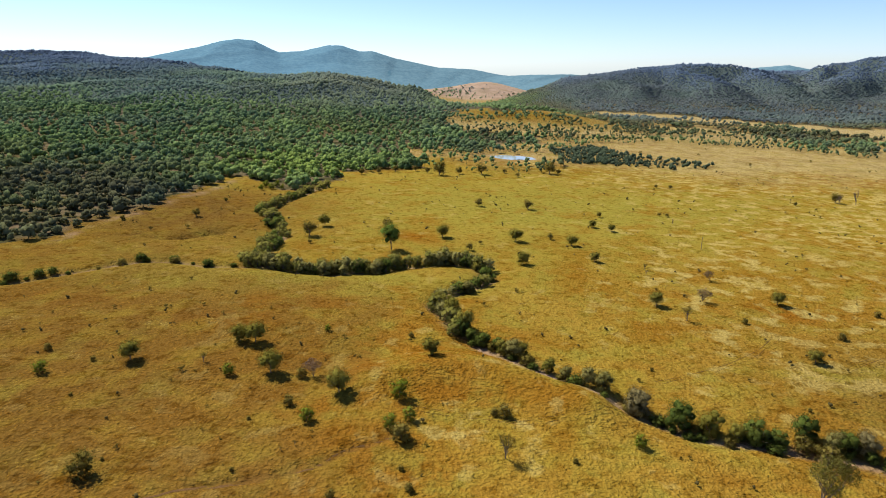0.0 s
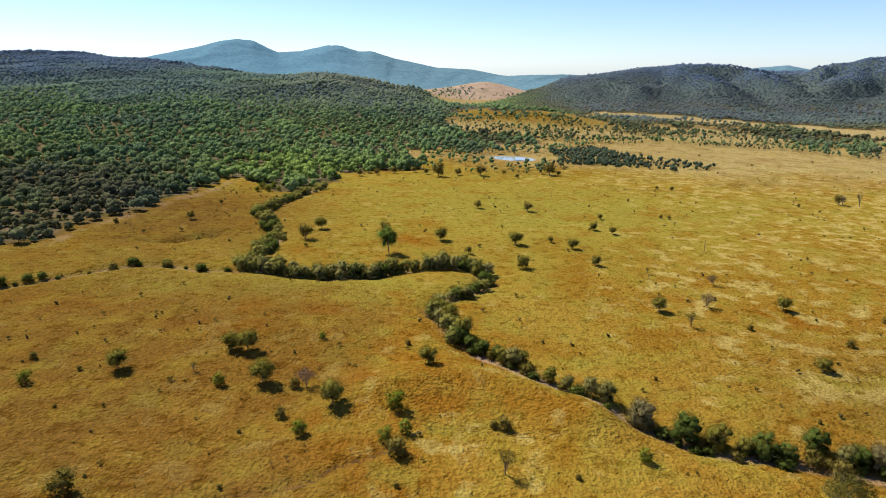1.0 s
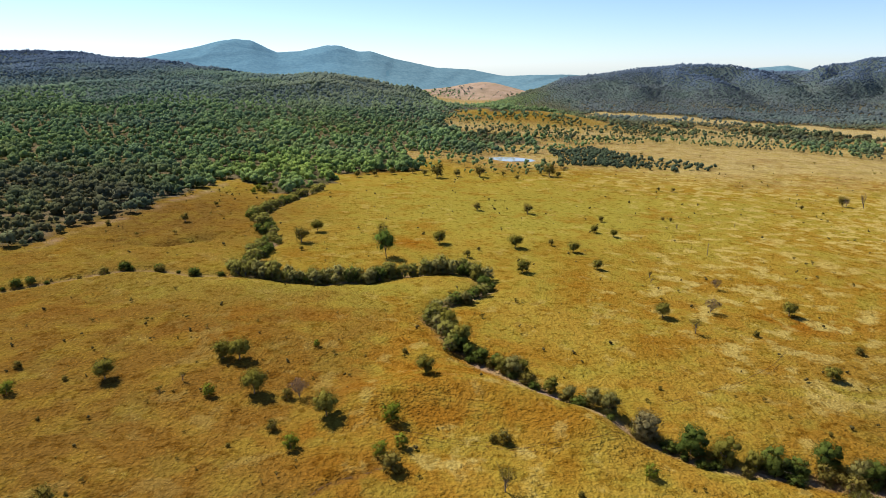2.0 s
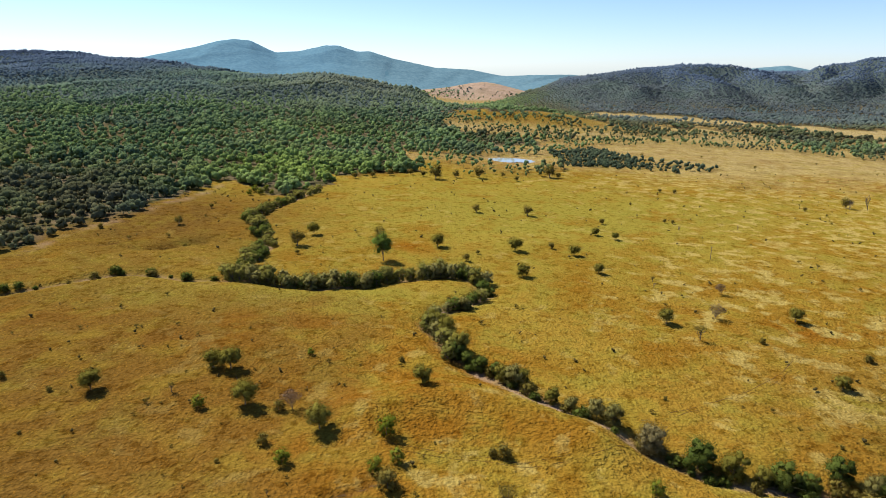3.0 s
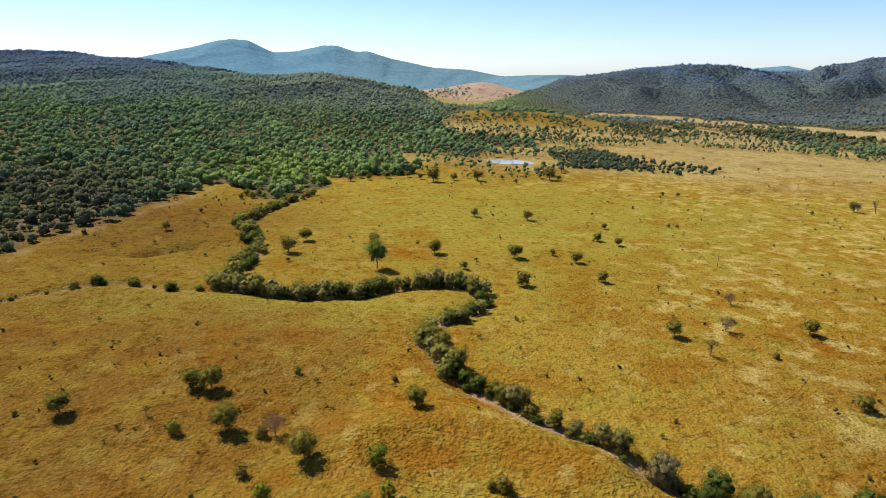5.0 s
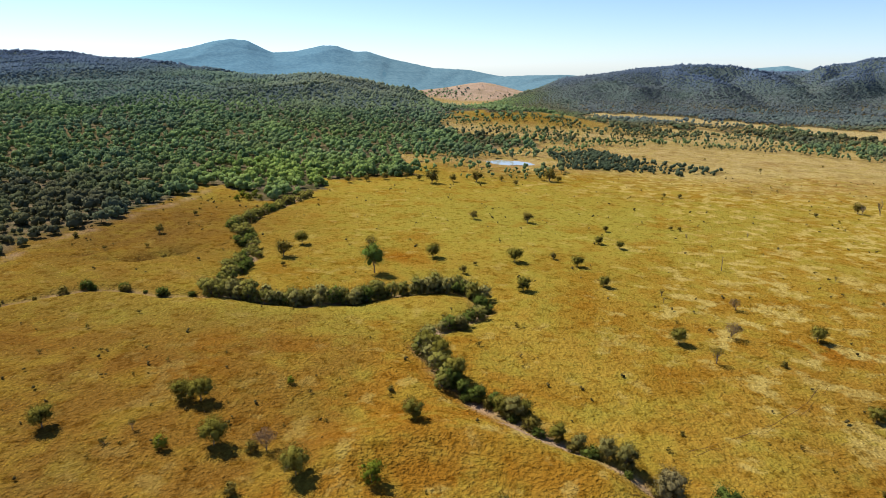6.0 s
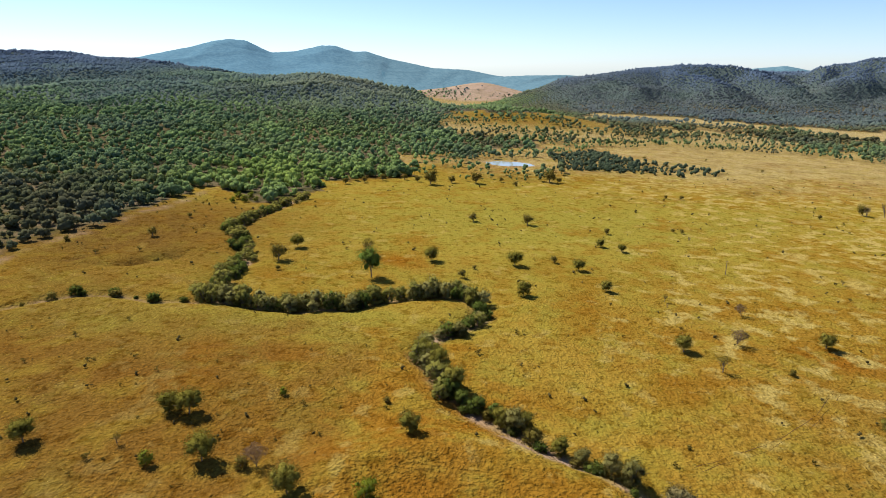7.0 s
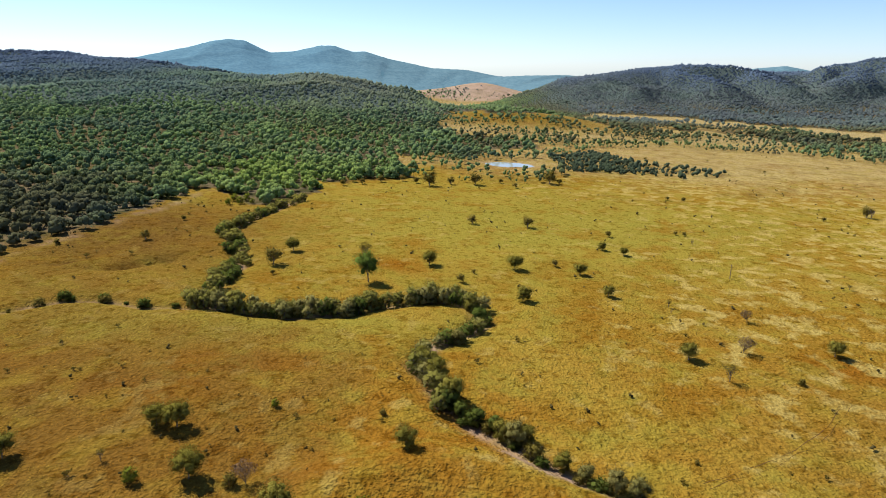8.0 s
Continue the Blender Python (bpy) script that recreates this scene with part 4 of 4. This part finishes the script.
def wooden_pole(x, y, high):
    """A weathered pole with a short cross bar."""
    root = new("wooden_pole")
    verts, faces = tube([(0, 0, -0.5), (0.02, 0, high * 0.5), (0.05, 0.01, high)], [0.16, 0.13, 0.10], 8)
    part("post", mesh_of("pole_post", verts, faces, DEAD_WOOD), root)
    verts, faces = tube([(-0.8, 0, high - 0.5), (0, 0, high - 0.45), (0.8, 0, high - 0.5)], [0.06, 0.06, 0.06], 6)
    part("cross_bar", mesh_of("pole_bar", verts, faces, DEAD_WOOD), root)
    root.matrix_basis = pose(x, y, float(land(x, y)))
    return tagged(root, "weathered grey wooden pole standing in open pasture", "pole")


wooden_pole(123.6, 291.1, 6.2)


# ---- woods: too many trees to count ----
def spots(x0, x1, y0, y1, cell, seed, density=None):
    """Places for trees: a jittered grid, thinned by how thickly the wood stands."""
    rng = np.random.RandomState(seed)
    x, y = np.meshgrid(np.arange(x0, x1, cell), np.arange(y0, y1, cell))
    x, y = x.ravel() + rng.uniform(-0.5, 0.5, x.size) * cell * 1.3, y.ravel() + rng.uniform(-0.5, 0.5, y.size) * cell * 1.3
    keep = (np.abs(x) < 0.80 * y + 60) & (rng.rand(x.size) < (density or wooded)(x, y))
    return x[keep], y[keep], rng


def clumps(rng, base, high, count, reach, lift, flat):
    """Small uneven eight-sided leaf clumps, several to a crown: vertices, triangles, and which tree each is of."""
    n = len(base)
    a = rng.uniform(0, math.tau, (n, count))
    off = np.sqrt(rng.rand(n, count)) * 0.62
    mid = np.stack([off * np.cos(a), off * np.sin(a), rng.uniform(lift, 0.88, (n, count))], -1)
    mid[..., :2] *= (high * reach)[:, None, None]
    mid[..., 2] *= high[:, None]
    mid += base[:, None]
    axes = np.array([(1, 0, 0), (0, 1, 0), (-1, 0, 0), (0, -1, 0), (0, 0, 1), (0, 0, -1)], float)
    turn = rng.uniform(0, math.tau, (n, count, 1))
    c, s = np.cos(turn), np.sin(turn)
    spin = np.stack([axes[:, 0] * c - axes[:, 1] * s, axes[:, 0] * s + axes[:, 1] * c, axes[:, 2] + 0 * c], -1)
    size = (high[:, None] * reach * rng.uniform(0.42, 0.72, (n, count)))[..., None, None]
    verts = mid[..., None, :] + spin * size * rng.uniform(0.55, 1.3, (n, count, 6, 1)) * (1, 1, flat)
    x, y = base[:, 0], base[:, 1]
    slope = np.column_stack([(land(x + 8, y) - land(x - 8, y)) / -16, (land(x, y + 8) - land(x, y - 8)) / -16, np.full(n, 0.55)])
    soft = spin * 0.8 + 1.5 * slope[:, None, None]
    faces = np.array([(0, 1, 4), (1, 2, 4), (2, 3, 4), (3, 0, 4), (1, 0, 5), (2, 1, 5), (3, 2, 5), (0, 3, 5)])
    k = np.arange(n * count)[:, None, None] * 6 + faces
    return verts.reshape(-1, 3), k.reshape(-1, 3), (soft / np.linalg.norm(soft, axis=-1)[..., None]).reshape(-1, 3), np.repeat(np.arange(n), count * 6)


def blades(rng, base, high, count, reach, size):
    """Leaf sprays for nearer woodland trees: two triangles each."""
    n = len(base)
    lobes = 5
    a = rng.uniform(0, math.tau, (n, lobes))
    off = np.sqrt(rng.rand(n, lobes)) * 0.6
    mids = np.stack([off * np.cos(a) * reach, off * np.sin(a) * reach, rng.uniform(0.42, 0.8, (n, lobes))], -1) * high[:, None, None]
    pick = rng.randint(0, lobes, (n, count))
    mid = np.take_along_axis(mids, pick[..., None], 1)
    way = rng.normal(size=(n, count, 3))
    way /= np.linalg.norm(way, axis=-1)[..., None]
    spot = base[:, None] + mid + way * (high[:, None, None] * reach * rng.uniform(0.3, 0.58, (n, count, 1))) * (1, 1, 0.75)
    face = way + 0.5 * rng.normal(size=(n, count, 3))
    u = np.cross(face, rng.normal(size=(n, count, 3)))
    u /= np.linalg.norm(u, axis=-1)[..., None]
    v = np.cross(face, u)
    v /= np.linalg.norm(v, axis=-1)[..., None]
    s = size * rng.uniform(0.7, 1.3, (n, count, 1)) * (high[:, None, None] / 6)
    verts = np.stack([spot - u * s, spot + v * s * 0.6, spot + u * s, spot - v * s * 0.6], 2)
    k = np.arange(n * count)[:, None, None] * 4 + np.array([(0, 1, 2), (0, 2, 3)])
    soft = way * 0.6 + mid / high[:, None, None] * 0.6 + (0, 0, 0.28) + 0.4 * rng.normal(size=(n, count, 3))
    soft /= np.linalg.norm(soft, axis=-1)[..., None]
    return verts.reshape(-1, 3), k.reshape(-1, 3), np.repeat(soft.reshape(-1, 3), 4, 0), np.repeat(np.arange(n), count * 4)


def shades(x, y, rng):
    """What colours a wood by where it stands: tint, dull or bright, and painted blue haze."""
    fresh = np.exp(-(((x + 115) / 75) ** 2) - ((y - 470) / 110) ** 2)
    dull = smooth(-120, -190, x) * smooth(560, 420, y)
    tint = np.clip(0.42 + 0.55 * fresh - 0.3 * dull + 0.48 * bumps(x, y, 52, 90, 3) + rng.normal(0, 0.32, x.shape), 0, 1)
    hump = np.exp(-(((x + 130) / 170) ** 2) - ((y - 1150) / 190) ** 2)
    dull = np.maximum(dull, 0.95 * smooth(100, 260, x) * smooth(690, 860, y))
    dull = np.maximum(dull, smooth(-10, 50, x) * smooth(470, 520, y) * smooth(960, 880, y) * np.clip(0.55 + 0.9 * bumps(x, y, 58, 60, 3), 0, 1))
    dull = np.clip(dull * 0.9 + 0.40 * bumps(x, y, 54, 60, 3), 0, 1)
    # woods higher up the slopes get more of the painted haze
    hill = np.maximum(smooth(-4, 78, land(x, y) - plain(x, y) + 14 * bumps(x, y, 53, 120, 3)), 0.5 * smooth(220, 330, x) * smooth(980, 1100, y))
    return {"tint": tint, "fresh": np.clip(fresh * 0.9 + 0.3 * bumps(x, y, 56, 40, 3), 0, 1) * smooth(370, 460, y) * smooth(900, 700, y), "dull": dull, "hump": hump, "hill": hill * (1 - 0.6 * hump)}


def billows(rng, middles, reach, flat=1.0):
    """Round leaf masses of twelve four-cornered faces each, a little uneven."""
    cube = np.array(list(itertools.product((-1, 1), repeat=3)), float)
    poles = np.concatenate([np.eye(3), -np.eye(3)])
    faces = []
    for a, b in itertools.combinations(range(8), 2):
        if np.abs(cube[a] - cube[b]).sum() == 2:
            p, q = [k for k in range(6) if poles[k] @ cube[a] > 0 and poles[k] @ cube[b] > 0]
            outward = np.cross(poles[p] - cube[a], cube[b] - cube[a]) @ cube[a] > 0
            faces.append((a, 8 + p, b, 8 + q) if outward else (a, 8 + q, b, 8 + p))
    ball = np.concatenate([cube / math.sqrt(3), poles])
    pieces = []
    for middle, r in zip(middles, reach):
        way = ball @ any_turn(rng)
        spot = middle + way * r * rng.uniform(0.66, 1.14, (14, 1)) * (1, 1, flat)
        spot[:, 2] = np.maximum(spot[:, 2], 0.02)
        whole = spot - np.mean(middles, 0) * (1, 1, 0.7)
        soft = way * 0.6 + whole / np.linalg.norm(whole, axis=1)[:, None] * 0.5 + (0, 0, 0.1)
        pieces.append((spot, np.array(faces), soft / np.linalg.norm(soft, axis=1)[:, None]))
    return joined(pieces)


def bushes(rng, base, high, lobes, count, size, low=0.26, top=0.62, slim=1.0, models=6):
    """Round bushy crowns, leaf masses with sprays over them, grown from a few models."""
    n, pieces = len(base), []
    kind = rng.randint(0, models, n)
    for one in range(models):
        a = np.arange(lobes) / lobes * math.tau + rng.uniform(-0.5, 0.5, lobes)
        off = rng.uniform(0.14, 0.40, lobes) * slim
        off[0] *= 0.3
        mids = np.column_stack([off * np.cos(a), off * np.sin(a), rng.uniform(low, top, lobes)])
        mids[0, 2] = top
        reach = rng.uniform(0.24, 0.36, lobes) * (0.4 + 0.6 * slim) * (3 / lobes) ** 0.3
        verts, faces, normals = joined([leaves(rng, mids, reach, count, size, 1.0, (0.86, 1.28), 0.5), billows(rng, mids, reach)])
        mine = np.flatnonzero(kind == one)
        turn, scale = rng.uniform(0, math.tau, (len(mine), 1)), high[mine, None]
        c, s = np.cos(turn), np.sin(turn)
        spread = scale * rng.uniform(0.78, 1.08, (len(mine), 1))
        put_at = np.stack([(verts[:, 0] * c - verts[:, 1] * s) * spread, (verts[:, 0] * s + verts[:, 1] * c) * spread, verts[:, 2] * scale], -1) + base[mine, None]
        turned = np.stack([normals[:, 0] * c - normals[:, 1] * s, normals[:, 0] * s + normals[:, 1] * c, normals[:, 2] + 0 * c], -1)
        three = np.concatenate([faces[:, (0, 1, 2)], faces[:, (0, 2, 3)]])
        pieces.append((put_at.reshape(-1, 3), (np.arange(len(mine))[:, None, None] * len(verts) + three).reshape(-1, 3), turned.reshape(-1, 3), np.repeat(mine, len(verts))))
    return joined(pieces)


def woods(name, label, place, low, tall, material, shape):
    x, y, rng = place
    high = (low + (tall - low) * rng.rand(len(x)) ** 1.3) * (1 + 0.2 * bumps(x, y, 51, 50, 2))
    base = np.column_stack([x, y, land(x, y)])
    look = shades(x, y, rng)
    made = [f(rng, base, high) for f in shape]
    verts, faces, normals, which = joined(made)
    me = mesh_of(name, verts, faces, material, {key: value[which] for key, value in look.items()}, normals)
    return tagged(new(name, me), label, "forest", kind="stuff")


def stems(rng, base, high):
    """Thin three-sided trunks."""
    n = len(base)
    a = np.arange(3) / 3 * math.tau
    ring = np.column_stack([np.cos(a), np.sin(a), 0 * a])
    low = base[:, None] + ring * 0.12 * (high[:, None, None] / 6) - (0, 0, 0.2)
    top = base[:, None] + ring * 0.05 + np.stack([0 * high, 0 * high, high * 0.7], -1)[:, None]
    verts = np.concatenate([low, top], 1)
    faces = np.array([(0, 1, 4), (0, 4, 3), (1, 2, 5), (1, 5, 4), (2, 0, 3), (2, 3, 5)])
    k = np.arange(n)[:, None, None] * 6 + faces
    around = np.tile(ring, (n * 2, 1))
    return verts.reshape(-1, 3), k.reshape(-1, 3), around, np.repeat(np.arange(n), 6)


def closed(x, y):
    return wooded(x, y, False)


woods("near_woodland", "dense olive and green gum woodland at the pasture's edge", spots(-420, 120, 255, 560, 6.3, 61, closed), 3.4, 9.2, WOOD_LEAVES,
      [lambda r, b, h: bushes(r, b, h, 7, 76, 0.080, 0.22, 0.62, 1.0, 10), stems])
woods("woodland", "green gum woodland on the valley floor", spots(-800, 620, 560, 960, 6.8, 62, closed), 3.8, 8.4, WOOD_LEAVES,
      [lambda r, b, h: bushes(r, b, h, 3, 9, 0.14, 0.28, 0.62, 1.0, 10), stems])
woods("open_woodland", "thin upright trees scattered over dry straw-coloured ground", spots(-40, 620, 480, 960, 7.2, 68, open_wood), 3.2, 8.2, WOOD_LEAVES,
      [lambda r, b, h: bushes(r, b, h, 3, 14, 0.085, 0.42, 0.74, 0.62, 10), stems])
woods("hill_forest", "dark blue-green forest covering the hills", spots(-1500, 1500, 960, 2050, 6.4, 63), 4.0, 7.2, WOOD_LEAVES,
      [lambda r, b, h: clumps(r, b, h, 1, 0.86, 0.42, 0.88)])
woods("valley_head_trees", "scattered dark trees round the bare hill at the valley's head", spots(-260, 480, 2050, 2420, 11, 67), 4.0, 8.0, WOOD_LEAVES,
      [lambda r, b, h: blades(r, b, h, 10, 0.74, 2.2)])


def scrub_cover(x, y):
    return inside(x + 6 * bumps(x, y, 44, 20, 3), y + 10 * bumps(x, y, 45, 20, 3), SCRUB) * 1.0 + inside(x, y, THIN_SCRUB) * 0.35


woods("scrub_thicket", "dense dark green scrub thicket beside the dam", spots(80, 340, 440, 700, 4.2, 65, scrub_cover), 2.4, 5.0, DARK_SCRUB,
      [lambda r, b, h: bushes(r, b, h, 3, 9, 0.14, 0.28, 0.62, 1.0, 8), stems])


def open_pasture(x, y):
    """Where small tufts of scrub stand in the grass."""
    away = smooth(5, 9, to_line(x, y, CREEK)[0])
    return 0.10 * (wooded(x, y) < 0.05) * away * np.clip(0.9 + 1.2 * bumps(x, y, 57, 30, 3), 0, 2)


woods("pasture_scrub", "small brown and dark green tufts of scrub in the grass", spots(-230, 330, 96, 580, 6.0, 69, open_pasture), 0.5, 1.5, LOW_SCRUB,
      [lambda r, b, h: bushes(r, b, h, 2, 7, 0.16, 0.25, 0.60, 1.1, 6)])


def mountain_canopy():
    """The closed forest canopy over the far range, draped on its slopes, haze in its colour."""
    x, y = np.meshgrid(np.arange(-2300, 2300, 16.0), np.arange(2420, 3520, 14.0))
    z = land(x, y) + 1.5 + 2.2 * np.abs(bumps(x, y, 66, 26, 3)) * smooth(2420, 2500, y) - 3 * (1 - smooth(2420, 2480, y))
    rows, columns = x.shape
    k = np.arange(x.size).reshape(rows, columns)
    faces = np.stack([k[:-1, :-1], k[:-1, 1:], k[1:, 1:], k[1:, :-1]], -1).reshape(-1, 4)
    me = mesh_of("mountain_forest", np.stack([x, y, z], -1).reshape(-1, 3), faces, HAZED_LEAVES)
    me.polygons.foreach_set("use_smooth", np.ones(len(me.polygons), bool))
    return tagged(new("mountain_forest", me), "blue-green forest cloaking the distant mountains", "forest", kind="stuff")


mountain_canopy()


# ---- tussock grass ----
def tussocks():
    rng = np.random.RandomState(71)
    n = 54000
    y = 100 + 280 * rng.rand(n * 2) ** 0.9
    x = (rng.rand(n * 2) * 2 - 1) * (0.76 * y + 12) * (1 + 0.25 * rng.rand(n * 2) ** 4)
    keep = (to_line(x, y, CREEK)[0] > 1.9) & (to_line(x, y, [(18, 163), (23, 158), (27, 154)])[0] > 1.1) & (wooded(x, y) < 0.3) & (to_line(x, y, GULLY)[0] > 0.8) & (rng.rand(n * 2) < (0.75 + 0.5 * bumps(x, y, 72, 4, 3)) * smooth(380, 260, y))
    for line in TRACKS:
        keep &= to_line(x, y, line)[0] > 0.4
    x, y = x[keep][:n], y[keep][:n]
    n = len(x)
    base = np.column_stack([x, y, land(x, y)])
    size = rng.rand(n) ** 1.6 * (0.75 + 0.35 * bumps(x, y, 74, 9, 2)).clip(0.1, 1.2)
    high = (0.07 + 0.19 * size) * (1 + 0.35 * bumps(x, y, 73, 15, 2))
    combed = 2.2 * bumps(x, y, 75, 14, 2)[:, None] + rng.normal(0, 0.5, (n, 1))
    a = np.arange(4) / 4 * math.tau + rng.uniform(-0.35, 0.35, (n, 4))
    along = np.cos(a) * (0.27 + 0.36 * size)[:, None] * rng.uniform(0.7, 1.3, (n, 4))
    across = np.sin(a) * (0.17 + 0.20 * size)[:, None] * rng.uniform(0.7, 1.3, (n, 4))
    c, s = np.cos(combed), np.sin(combed)
    rim = np.stack([along * c - across * s, along * s + across * c, -0.03 + 0 * a], -1) + base[:, None]
    lean = 0.30 * high * rng.uniform(-0.4, 1.0, n)
    tip = base + np.column_stack([lean * c[:, 0] + rng.normal(0, 0.08, n), lean * s[:, 0] + rng.normal(0, 0.08, n), high])
    verts = np.concatenate([rim, tip[:, None]], 1)
    soft = verts - base[:, None]
    soft = soft / np.linalg.norm(soft, axis=-1)[..., None] + (0, 0, 0.8)
    soft = (soft / np.linalg.norm(soft, axis=-1)[..., None]).reshape(-1, 3)
    k = np.arange(n)[:, None, None] * 5 + np.array([(0, 1, 4), (1, 2, 4), (2, 3, 4), (3, 0, 4)])
    verts = verts.reshape(-1, 3)
    straw, rust = cover(verts[:, 0], verts[:, 1])
    me = mesh_of("tussock_grass", verts, k.reshape(-1, 3), TUSSOCK, {"straw": straw, "rust": rust, "litter_falloff": 0.55 * litter_and_falloff(verts[:, 0], verts[:, 1]), "straw_haze": straw_haze(verts[:, 0], verts[:, 1]), "lush": lush(verts[:, 0], verts[:, 1])}, soft)
    return tagged(new("tussock_grass", me), "clumpy dry tussock grass covering the pasture", "grass", kind="stuff")


tussocks()
